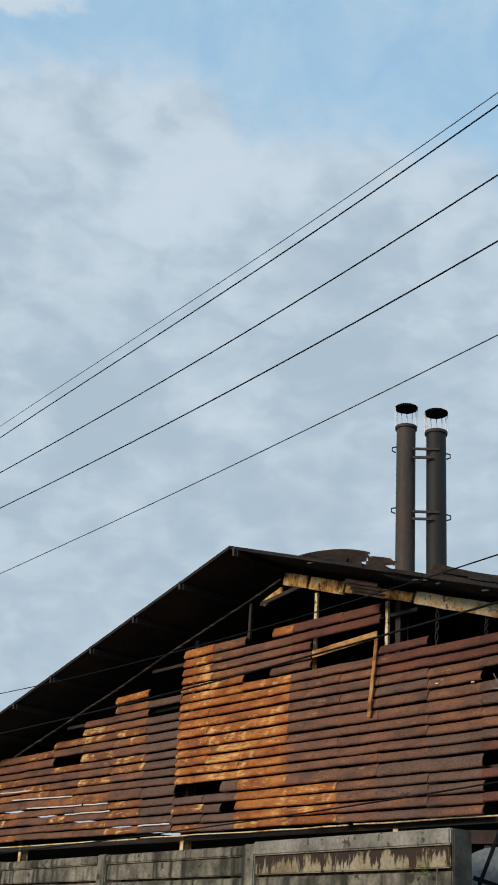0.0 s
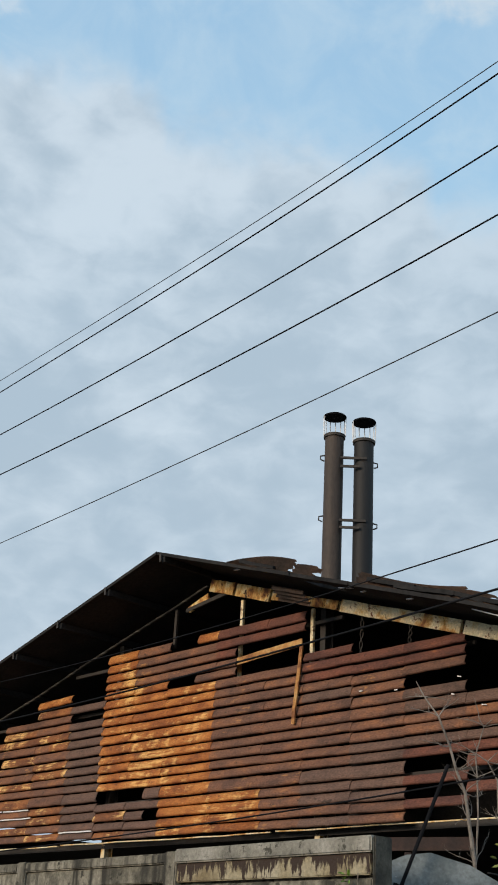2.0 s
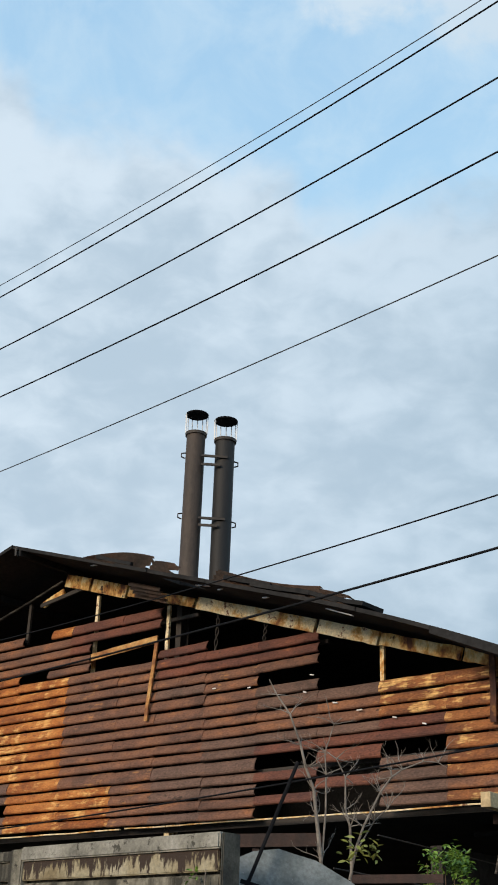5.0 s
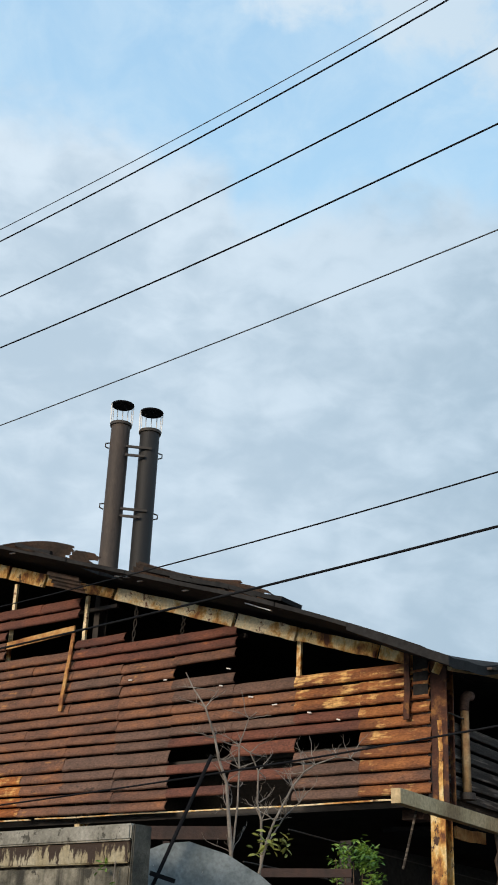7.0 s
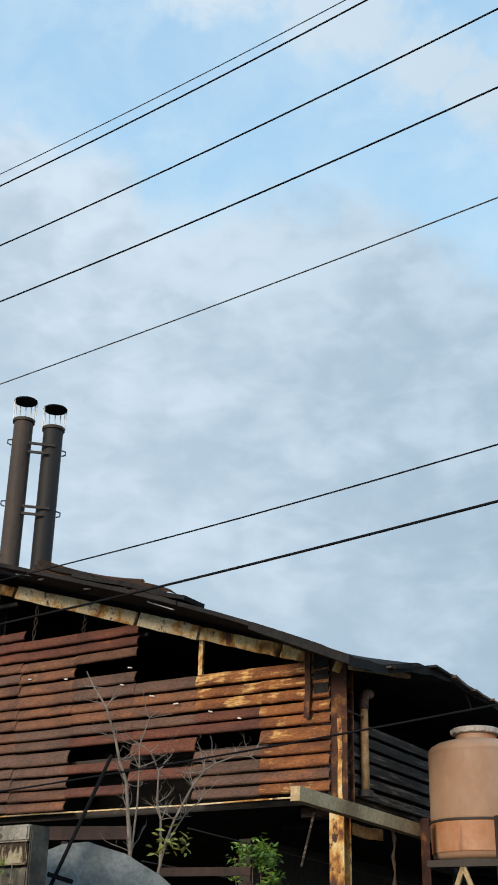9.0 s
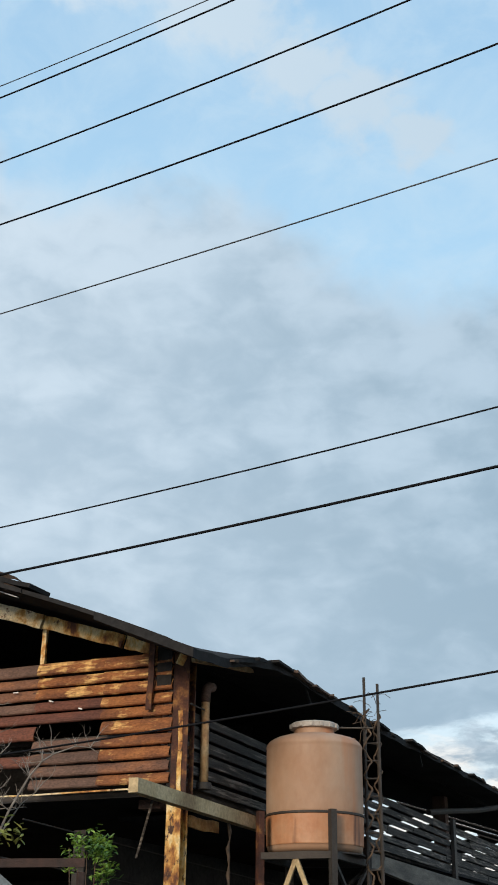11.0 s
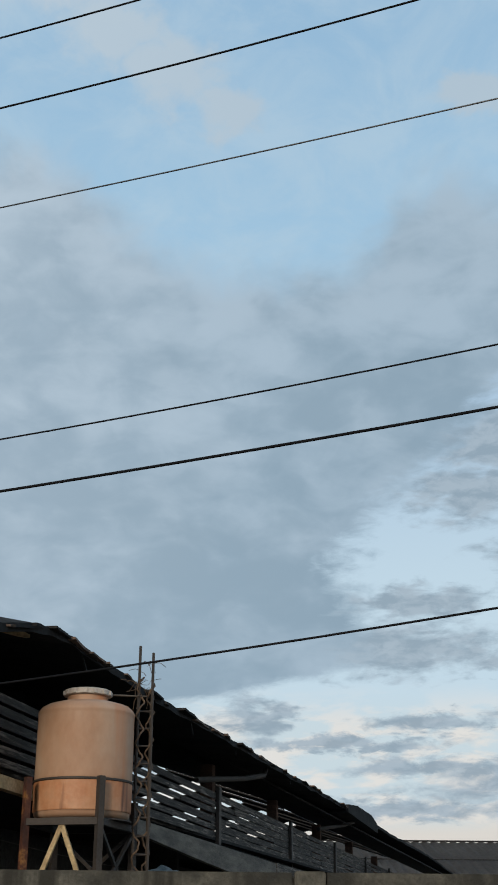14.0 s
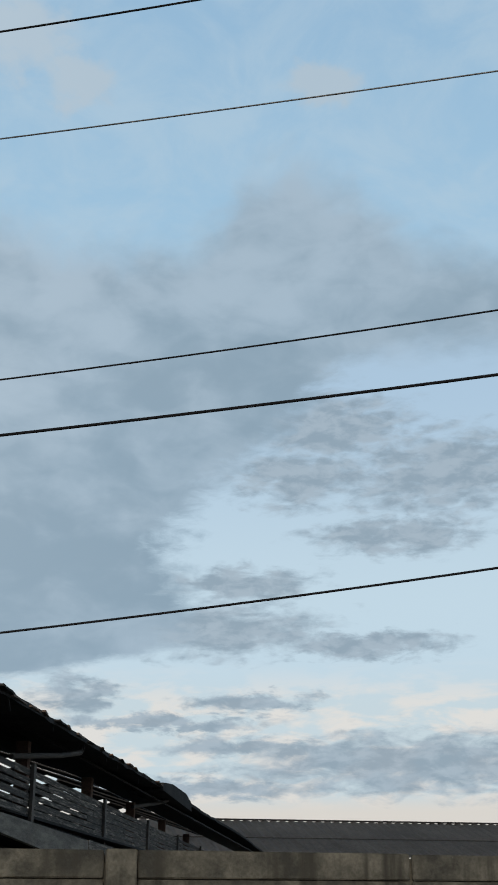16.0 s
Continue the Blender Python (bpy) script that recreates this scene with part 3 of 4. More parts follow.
# columns
def column(x, w, z0, z1, mat, label, y=FY):
    bm = B()
    o, t = w / 2, 0.007
    prof = [(-o, 0), (o, 0), (o, 0.012), (t, 0.012), (t, 0.15), (o, 0.15), (o, 0.162), (-o, 0.162), (-o, 0.15), (-t, 0.15), (-t, 0.012), (-o, 0.012)]
    lo, hi = ([bm.verts.new((x + a, y + b, z)) for a, b in prof] for z in (z0, z1))
    for k in range(12):
        bm.faces.new((lo[k], lo[(k + 1) % 12], hi[(k + 1) % 12], hi[k]))
    bm.faces.new(lo[::-1])
    bm.faces.new(hi)
    return part("column", bm, mat, shed, label, FRONT)


column(-6.09, 0.19, 3.3, 4.86, POST_RUST, "rusted steel corner column with cream paint remains", FY - 0.03)
column(-6.13, 0.17, 0.0, 3.29, AMBER, "lower corner column in peeling amber paint", FY - 0.03)
# black strip added to paint the dark gap beside the column
part("column_edge", box(B(), -6.235, -6.188, FY - 0.02, FY + 0.05, 3.3, 4.86), SOOT_AND_SHADE, shed, "", FRONT)
part("column_stain", bar(B(), (-6.075, FY - 0.034, 3.32), (-6.085, FY - 0.034, 4.20), 0.05, 0.006, (0, 1, 0), 8, 0.008), AMBER, shed, "strip of amber paint left on the column", FRONT)
part("column_stain", bar(B(), (-6.12, FY - 0.034, 4.70), (-6.06, FY - 0.034, 4.84), 0.10, 0.006, (0, 1, 0), 3, 0.008), AMBER, shed, "", FRONT)
for x, z1 in ((-16.2, 6.6), (-11.5, 6.45), (-21.4, 5.0)):
    column(x, 0.1, 3.44, z1, STEEL, "thin dark steel column", FY + 0.2)
    column(x, 0.09, 0.0, 3.43, CREAM, "cream-painted steel column foot", FY + 0.2)
for x, z0, z1 in ((-14.64, 6.3, 6.93), (-13.07, 5.5, 6.8), (-11.58, 5.6, 6.4), (-7.98, 4.7, 5.36)):
    part("stud", box(B(), x - 0.028, x + 0.028, FY + 0.06, FY + 0.1, z0, z1), CREAM if x in (-13.07, -11.58, -7.98) else STEEL, frame_part, "", FRONT)
for x, z0, z1 in ((-10.62, 5.62, 6.2), (-9.78, 5.60, 5.94)):
    # old tie wire, two strands twisted together
    b = B()
    for ph in (0.0, math.pi):
        tube(b, [(x + 0.02 * math.sin(k * 0.9 + ph) + 0.01 * math.sin(k * 0.37), FY + 0.04 + 0.02 * math.cos(k * 0.9 + ph), z1 + (z0 - z1) * k / 14) for k in range(15)], 0.009, 5)
    part("tie_wire", b, STEEL, frame_part, "twisted tie wire hanging from the rafter", FRONT)
for z in (3.42,):
    for x0, x1 in ((-24, -17.2), (-17.1, -12.2), (-12.1, -6.2)):
        part("bottom_rail", bar(B(), (x0, FY + 0.03, z), (x1, FY + 0.03, z - 0.01), 0.04, 0.016, cuts=10, wob=0.006), CREAM, frame_part, "", FRONT)
for z in (4.0, 4.75, 5.5, 6.2):
    lo = -13.9 - (7.1 - z) / SLOPE_L
    hi = min(-6.2, -13.9 + (7.1 - z) / SLOPE_R)
    part("girt", bar(B(), (lo, FY + 0.13, z), (hi, FY + 0.13, z), 0.05, 0.05), STEEL, frame_part, "", FRONT)

# added walls close the shed, with its two floors; dark colours imitate interior shade
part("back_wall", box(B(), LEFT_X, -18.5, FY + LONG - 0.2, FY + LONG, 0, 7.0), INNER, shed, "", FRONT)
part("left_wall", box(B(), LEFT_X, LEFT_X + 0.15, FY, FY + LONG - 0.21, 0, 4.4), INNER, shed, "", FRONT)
part("upper_floor", box(B(), LEFT_X + 0.2, -6.4, FY + 0.28, FY + LONG - 0.3, 3.38, 3.43), SOOT_AND_SHADE, shed, "", FRONT)
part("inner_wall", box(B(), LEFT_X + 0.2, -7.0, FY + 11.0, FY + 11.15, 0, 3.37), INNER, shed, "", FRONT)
part("inner_wall", box(B(), LEFT_X + 0.2, -9.2, FY + 8.5, FY + 8.65, 3.44, 5.75), SOOT_AND_SHADE, shed, "", FRONT)
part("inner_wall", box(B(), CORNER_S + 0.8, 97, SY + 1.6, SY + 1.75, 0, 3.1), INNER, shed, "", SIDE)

# cladding: lapped metal strips, column by column
STRIP_MESH = {}


def strip_mesh(kind, mat):
    """A strip one metre long and one row high, bowed, its lower edge proud and rolled under."""
    key = (kind, mat.name)
    if key in STRIP_MESH:
        return STRIP_MESH[key]
    rnd = random.Random(kind * 7 + 1)
    bm = B()
    prof = [(0.006, 1.0), (-0.010, 0.965), (-0.030, 0.80), (-0.046, 0.56), (-0.056, 0.34), (-0.054, 0.20), (-0.042, 0.125), (-0.014, 0.115), (-0.024, 0.20), (-0.044, 0.34), (-0.036, 0.56), (-0.020, 0.80), (0.0, 0.95)]
    n = 5
    ph, wob = rnd.uniform(0, 6), rnd.uniform(0.001, 0.004)
    rows = []
    for k in range(n + 1):
        x = k / n - 0.5
        dz = rnd.uniform(-0.025, 0.025)
        bulge = wob * math.sin(ph + x * 7.0)
        rows.append([bm.verts.new((x, y + bulge, z + (dz if z < 0.3 else 0.6 * dz))) for y, z in prof])
    m_ = len(prof)
    for r0, r1 in zip(rows, rows[1:]):
        for a in range(m_):
            bm.faces.new((r0[a], r1[a], r1[(a + 1) % m_], r0[(a + 1) % m_]))
    bm.faces.new(rows[0])
    bm.faces.new(rows[-1][::-1])
    bmesh.ops.recalc_face_normals(bm, faces=bm.faces)
    me = bpy.data.meshes.new("cladding_strip")
    bm.to_mesh(me)
    bm.free()
    me.materials.append(mat)
    STRIP_MESH[key] = me
    return me


# lower edges of the rows: five to a sheet, with a wider step where one sheet laps the next
ROWS = (3.435, 3.565, 3.70, 3.85, 3.985, 4.17, 4.305, 4.44, 4.585, 4.72, 4.885, 5.04, 5.185, 5.33, 5.47, 5.62, 5.76, 5.90, 6.045, 6.20, 6.37)
# from, to, top at either end
COLUMNS = [(-24.2, -23.2, 4.42, 4.55), (-23.2, -22.2, 4.68, 4.78), (-22.2, -21.2, 4.95, 5.03), (-21.2, -20.12, 5.03, 5.03),
           (-20.12, -19.13, 5.30, 5.30), (-19.13, -18.1, 5.56, 5.56), (-18.1, -17.12, 5.66, 5.66), (-17.12, -16.17, 5.66, 5.66),
           (-16.17, -15.4, 6.40, 6.40), (-15.4, -14.58, 6.38, 6.38), (-14.58, -13.45, 6.38, 6.40), (-13.45, -12.38, 6.40, 6.40),
           (-12.38, -11.605, 6.37, 6.36), (-11.595, -10.71, 5.77, 5.65), (-10.71, -9.81, 5.64, 5.63), (-9.81, -8.85, 5.62, 5.58),
           (-8.85, -7.95, 4.88, 4.88), (-7.95, -7.07, 4.88, 4.88), (-7.07, -6.2, 4.90, 4.92)]
# missing strips: from, to, rows
GAPS = [(-20.12, -19.13, (9,)), (-17.12, -16.17, (13,)), (-14.55, -13.9, (15, 19)), (-16.17, -14.95, (4,)), (-14.95, -14.55, (2,)),
        (-13.03, -11.6, (15, 16, 17)), (-9.81, -8.85, (11, 4, 2, 0)), (-7.95, -7.07, (4,)), (-8.85, -7.95, (3, 1, 0))]


def row_z(k, x):
    """Height of a row's lower edge; the rows ride up a little towards the low end of the gable."""
    if x > -11.6 and (x < -8.0 or k > 4):
        return ROWS[k] - 0.015
    return ROWS[k] + 0.05 * min(1.0, max(0.0, (-15.6 - x) / 1.6))


def pick_rust(x, z, rnd):
    """Which rust a strip wears: the wall is patched from sheets of several ages."""
    if x > -7.1:
        return RUST_GOLD if z > 3.7 or rnd.random() < 0.5 else RUST_BROWN
    if x > -7.98:
        return RUST_GOLD if z > 4.3 else (RUST_RED if z > 4.1 else RUST_DARK)
    if x > -11.62:
        if z > 5.2 or (x > -9.9 and z < 4.2):
            return RUST_RED
        return RUST_BROWN if rnd.random() < (0.6 if z > 4.2 else 0.25) else RUST_DARK
    if x > -12.5:
        return RUST_RED if z > 5.7 else RUST_BROWN
    if x > -13.5:
        return RUST_RED if z > 5.9 else (RUST_ORANGE if z < 3.95 else RUST_BROWN)
    if x > -14.6:
        return RUST_ORANGE if z < 5.6 or z > 6.2 else RUST_BROWN
    if x > -16.3:
        if z < 4.0:
            return RUST_DARK if x > -15.4 or rnd.random() < 0.5 else RUST_GOLD
        return RUST_ORANGE if z < 5.75 or x < -15.3 else RUST_BROWN
    if x > -17.2:
        return RUST_DARK
    if x > -18.2:
        return RUST_BROWN if z < 5.5 and rnd.random() < 0.7 else RUST_GOLD
    if x > -19.2:
        return RUST_GOLD if rnd.random() < 0.45 else RUST_BROWN
    return RUST_GOLD if rnd.random() < 0.4 else RUST_BROWN


gable_wall = part("gable_wall", box(B(), -24.2, -6.25, FY + 0.2, FY + 0.23, 3.36, 3.44), STEEL, shed, "wall of lapped rusted metal strips with gaps", FRONT)
rnd = random.Random(11)
for x0, x1, za, zb in COLUMNS:
    shift = rnd.uniform(-0.006, 0.006)
    lean = rnd.gauss(0, 0.12)
    for row in range(len(ROWS) - 1):
        xm = (x0 + x1) / 2
        z, z_up = row_z(row, xm) + shift, row_z(row + 1, xm) + shift
        if z_up > max(za, zb) + 0.07:
            break
        a, b = x0, x1
        for gx0, gx1, gone in GAPS:
            if row in gone and gx0 < b - 0.05 and gx1 > a + 0.05:
                if gx0 <= a + 0.1:
                    a = max(a, gx1)
                else:
                    b = min(b, gx0)
        # a joint in the middle of some rows
        cuts_at = [a, b]
        if b - a > 0.8 and rnd.random() < 0.05:
            cuts_at = [a, a + (b - a) * rnd.uniform(0.35, 0.65), b]
        for c0, c1 in zip(cuts_at, cuts_at[1:]):
            if c1 - c0 < 0.12:
                continue
            ob = new("cladding_strip", strip_mesh(rnd.randrange(6), pick_rust((c0 + c1) / 2, z, rnd)))
            ob.parent = gable_wall
            loc = Vector(((c0 + c1) / 2 + rnd.uniform(-0.012, 0.012), FY - rnd.uniform(0.0, 0.012), z + rnd.uniform(-0.005, 0.005)))
            tilt = lean + rnd.gauss(0, 0.16) + (rnd.choice((-1.2, 1.0)) if rnd.random() < 0.05 else 0)
            mloc = Matrix.Translation(loc) @ Matrix.Rotation(radians(tilt), 4, "Y") @ Matrix.Diagonal((c1 - c0 + 0.015, 1.0, z_up - z, 1.0))
            ob.matrix_basis = Matrix.Translation((13.9, -FY, 0)) @ mloc

ob = new("cladding_strip", strip_mesh(2, RUST_ORANGE))
ob.parent = gable_wall
ob.matrix_basis = Matrix.Translation((13.9, -FY, 0)) @ Matrix.Translation((-17.62, FY - 0.03, 5.69)) @ Matrix.Rotation(radians(-1.5), 4, "Y") @ Matrix.Diagonal((1.0, 1.0, 0.15, 1.0))

# loose straps hanging on the wall
part("loose_strap", bar(B(), (-11.62, FY - 0.09, 5.85), (-11.72, FY - 0.1, 4.78), 0.06, 0.02, (0, 1, 0), 6, 0.006), POST_GOLD, gable_wall, "tan strip hanging loose", FRONT)
part("loose_strap", bar(B(), (-13.0, FY - 0.03, 5.835), (-11.64, FY - 0.06, 5.905), 0.02, 0.105, cuts=6, wob=0.004), POST_GOLD, gable_wall, "", FRONT)
part("loose_strap", bar(B(), (-6.42, FY - 0.1, 5.02), (-6.44, FY - 0.11, 4.22), 0.07, 0.02, (0, 1, 0), 6, 0.006), POST_RUST, gable_wall, "dark rusted strip hanging by the corner", FRONT)
# added plate, coloured black as the dark gap between strap and column
part("gable_plate", box(B(), -6.38, -6.2, FY - 0.06, FY - 0.03, 4.45, 4.92), SOOT_AND_SHADE, gable_wall, "", FRONT)

# curled sheets lying on the roof
CURLS = (((-12.3, FY - 0.96, 6.93), (0.02, 0.16, 0.25), (1.28, 0.0, -0.42), 4, 0.04, 0.08, 0.9),
         ((-11.02, FY - 0.94, 6.53), (0.0, 0.12, 0.18), (0.58, 0.0, -0.19), 3, 0.02, 0.35, 0.0),
         ((-11.74, FY - 0.62, 6.60), (0.05, 0.16, -0.19), (0.64, 0.0, -0.20), 4, 0.0, 0.05, 0.0),
         ((-9.84, FY - 0.96, 6.17), (0.0, 0.12, 0.19), (1.68, 0.0, -0.52), 3, -0.08, 0.03, 0.0),
         ((-9.70, FY - 1.0, 6.12), (0.0, 0.08, 0.10), (1.45, 0.0, -0.45), 2, -0.05, 0.05, 0.0),
         ((-8.30, FY - 0.96, 5.69), (0.0, 0.12, 0.15), (0.62, 0.0, -0.23), 3, 0.02, 0.30, 0.0))
for c, al, dn, n, bow, rag, tap in CURLS:
    part("curled_sheet", sheet(B(), c, al, dn, n, 1.0, 0.028, 0.0, 0.0, bow, 12, rag, 0.004, tap), ROOF, roof_r, "brown corrugated sheet lifting off the roof", FRONT)
for k, x in enumerate((-9.15, -8.8, -8.45, -8.15, -12.0, -9.6)):
    e = x + 0.5 + 0.05 * k
    part("loose_sheet", bar(B(), (x, FY - OVER + 0.2, roof_z(x) + 0.04 + 0.012 * (k % 3)), (e, FY - OVER + 0.2, roof_z(e) + 0.035 + 0.02 * (k % 2)), 0.4, 0.05, cuts=3, wob=0.01), SOOT_AND_SHADE, roof_r, "", FRONT)
for x, y, l, a in ((-10.3, 0.25, 0.28, 0.06), (-9.95, 0.3, 0.1, 0.05), (-8.15, 0.2, 0.4, -0.1), (-12.3, 0.2, 0.15, 0.08), (-9.2, 0.3, 0.12, 0.06)):
    z = roof_z(x) - 0.07
    part("torn_edge", bar(B(), (x, FY - OVER + y, z), (x + l, FY - OVER + y - 0.04, z - 0.315 * l + a * 0.3), 0.03, 0.012), ZINC, roof_r, "bright torn sheet edge", FRONT)

# ------------------------------------------------------------------ the long side
def tapered_beam(stations, y0, y1):
    """A beam whose lower edge drops along its length: (place, upper edge, lower edge)."""
    bm = B()
    rings = [[bm.verts.new((s, y, z)) for y, z in ((y0, zt), (y1, zt), (y1, zl), (y0, zl))] for s, zt, zl in stations]
    for r0, r1 in zip(rings, rings[1:]):
        for k in range(4):
            bm.faces.new((r0[k], r0[(k + 1) % 4], r1[(k + 1) % 4], r1[k]))
    bm.faces.new(rings[0][::-1])
    bm.faces.new(rings[-1])
    return bm


part("floor_beam", tapered_beam([(10.3, 3.30, 3.165), (11.9, 3.29, 3.15), (13.5, 3.275, 3.13), (15.5, 3.27, 3.10)], SY - 0.17, SY - 0.07), FASCIA, shed, "pale weathered beam under the gallery", SIDE)
part("floor_beam", tapered_beam([(15.52, 3.27, 3.10), (18.0, 3.27, 3.055), (21.0, 3.262, 2.93), (23.5, 3.255, 2.84), (28.2, 3.24, 2.70)], SY - 0.16, SY - 0.07), GREY_BEAM, shed, "grey weathered beam that deepens along the gallery", SIDE)
part("floor_beam", bar(B(), (28.25, SY - 0.12, 3.16), (92, SY - 0.12, 3.3), 0.1, 0.22, cuts=20, wob=0.006), BOARD, shed, "", SIDE)
part("floor_slab", box(B(), 13.0, 76, SY - 0.05, SY + 1.5, 3.25, 3.30), SOOT_AND_SHADE, shed, "", SIDE)
gallery = part("gallery_rail", bar(B(), (11.75, SY + 0.14, 3.42), (76, SY + 0.14, 3.38), 0.06, 0.08, cuts=20, wob=0.004), BOARD, shed, "gallery screen of grey horizontal boards", SIDE)
for row in range(6):
    s = 11.8
    while s < 90:
        ln = rnd.uniform(2.4, 5.2)
        z = 3.475 + row * 0.141 + 0.005 * max(0.0, s - 20)
        tall = rnd.uniform(0.085, 0.10) if rnd.random() < 0.16 else (rnd.uniform(0.092, 0.104) if s < 17 else rnd.uniform(0.116, 0.13))
        part("board", bar(B(), (s, SY + 0.05, z + rnd.uniform(-0.005, 0.005)), (min(91, s + ln), SY + 0.05, z + 0.005 * ln * (s > 20) + rnd.uniform(-0.005, 0.005)), 0.03, tall, cuts=3, wob=0.002), BOARD, gallery, "", SIDE)
        s += ln + rnd.uniform(0.01, 0.06)
for s in (23.25, 30.9, 38.4, 46.0, 54, 62, 70):
    part("gallery_post", box(B(), s - 0.09, s + 0.09, SY - 0.045, SY + 0.02, 3.3, 4.34 + 0.005 * (s - 20)), STEEL, gallery, "dark post of the gallery screen", SIDE)
for s in (12.4, 19.2, 25.3, 32.3, 39.5, 47.0, 55.0):
    part("pillar", box(B(), s - 0.13, s + 0.13, SY + 0.6, SY + 0.86, 3.28, 5.06), RUST_DARK, shed, "", SIDE)
for s in (26.1, 40.5):
    part("eave_bracket", tube(B(), [(s - 3.6, SY + 0.25, eave_z(s) - 0.72), (s - 1.2, SY - 0.15, eave_z(s) - 0.42), (s - 0.15, SY - 0.34, eave_z(s) - 0.24), (s, SY - 0.36, eave_z(s) - 0.08)], 0.055, 8), STEEL, shed, "bent bracket pipe under the eave", SIDE)
part("lintel", bar(B(), (11.36, SY - 0.2, 4.685), (12.95, SY - 0.2, 4.915), 0.05, 0.09, cuts=5, wob=0.006), FASCIA, shed, "tan lintel under the eave", SIDE)
vent = part("vent_pipe", tube(B(), [(12.08, SY - 0.02, 3.5), (12.07, SY - 0.02, 4.38)], 0.047, 14), PIPE, shed, "tan pipe with a dark elbow", SIDE, True)
part("elbow", tube(B(), [(12.07, SY - 0.02, 4.36), (12.075, SY - 0.02, 4.46), (12.10, SY - 0.02, 4.52), (12.16, SY - 0.02, 4.555), (12.24, SY - 0.02, 4.56)], 0.053, 14), RUST_DARK, vent, "dark rusted elbow", SIDE, True)
part("pipe_clip", bar(B(), (11.66, SY - 0.03, 4.27), (12.05, SY - 0.03, 4.27), 0.012, 0.014), BOARD, vent, "", SIDE)
part("pipe_flange", tube(B(), [(12.08, SY - 0.02, 3.43), (12.08, SY - 0.02, 3.5)], 0.085, 14), STEEL, shed, "", SIDE)
part("hanging_rod", tube(B(), [(-6.66, FY + 0.5, 3.42), (-6.85, FY + 0.5, 2.76)], 0.014, 6), BOARD, shed, "thin grey rod hanging from the floor", FRONT)
b = B()
prof = ((37.2, 5.2), (37.3, 5.44), (39.4, 5.60), (43.2, 5.655), (44.8, 5.49), (44.9, 5.2))
ends = [[b.verts.new((s, y, z)) for s, z in prof] for y in (SY - 0.62, SY + 0.3)]
b.faces.new(ends[0])
b.faces.new(ends[1][::-1])
for i in range(len(prof)):
    j = (i + 1) % len(prof)
    b.faces.new((ends[0][i], ends[0][j], ends[1][j], ends[1][i]))
part("dormer", b, SOOT_AND_SHADE, shed, "low box on the roof edge", SIDE)

# ------------------------------------------------------------------ twin chimneys
def chimney(x, y, z_body, r, mat, label, lug_side):
    ob = thing("chimney", FLAT, (x, y, 0), label, "chimney", "twin chimneys")
    part("flue", lathe(B(), (x, y), [(r, 0), (r, z_body), (r - 0.012, z_body), (r - 0.012, z_body - 0.5)], 40), mat, ob, "", smooth=False)
    part("collar", lathe(B(), (x, y), [(r + 0.004, z_body - 0.07), (r + 0.03, z_body - 0.06), (r + 0.035, z_body), (r + 0.004, z_body + 0.005)], 40), STEEL, ob)
    part("rain_cap", lathe(B(), (x, y), [(r + 0.04, z_body + 0.44), (r + 0.05, z_body + 0.46), (r + 0.04, z_body + 0.475), (0.05, z_body + 0.50)], 40), CABLE, ob, "black sheet rain cap")
    for i in range(8):
        a = -0.15 + (math.pi + 0.3) * i / 7
        part("cap_stay", tube(B(), [(x + (r + 0.03) * math.cos(a), y + (r + 0.03) * math.sin(a), z_body - 0.01), (x + (r + 0.042) * math.cos(a + 0.05), y + (r + 0.042) * math.sin(a + 0.05), z_body + 0.45)], 0.011, 5), ZINC, ob, "thin pale stay that carries the cap")
    for z in (z_body - 0.55, z_body - 1.95):
        part("lug", tube(B(), [(x + lug_side * (r + 0.01), y, z - 0.06), (x + lug_side * (r + 0.09), y, z - 0.03), (x + lug_side * (r + 0.09), y, z + 0.05), (x + lug_side * (r + 0.0), y, z + 0.07)], 0.016, 6), STEEL, ob)
    return ob


ch1 = chimney(3.39, 23.76, 12.55, 0.205, STACK, "tall brown steel chimney with a wire-held cap", -1)
ch2 = chimney(4.025, 23.66, 12.43, 0.212, STACK_DARK, "tall dark steel chimney with a wire-held cap", 1)
for z in (11.95, 11.75, 10.52, 10.36):
    part("brace", bar(B(), (3.5, 23.52, z), (4.05 if z in (11.95, 10.52) else 3.9, 23.42, z - 0.02), 0.04, 0.05), STEEL, ch1)

# ------------------------------------------------------------------ walls by the road
wall_l = whole("wall_front", box(B(), -16.0, -6.18, 6.02, 6.09, 0, 2.5), CONCRETE, (-10, 6.1, 0), WALL, "stained precast concrete yard wall", "wall", "structure")
for x0, x1 in ((-15.9, -13.62), (-13.42, -11.15), (-10.95, -8.62), (-8.46, -6.2)):
    right = x0 > -9
    for k, (z0, z1) in enumerate(((2.29, 2.43), (1.84, 2.27), (1.40, 1.82))):
        part("panel", box(B(), x0, x1, 5.965 if k else 5.95, 6.019, z0, z1, 0.008), (DRIPS if right and not k else CONCRETE), wall_l, "", WALL)
    part("coping", box(B(), x0 - 0.02, x1 + 0.02, 5.93, 6.10, 2.435, 2.545 if right else 2.52, 0.012), COPING if right else CONCRETE, wall_l, "pale coping" if right else "", WALL)
for x in (-13.52, -11.05, -8.54):
    part("post", box(B(), x - 0.085, x + 0.085, 5.93, 6.019, 0, 2.53, 0.01), CONCRETE, wall_l, "", WALL)
part("end_pier", box(B(), -6.175, -6.15, 5.94, 6.11, 0, 2.54, 0.008), WALL_R, wall_l, "", WALL)

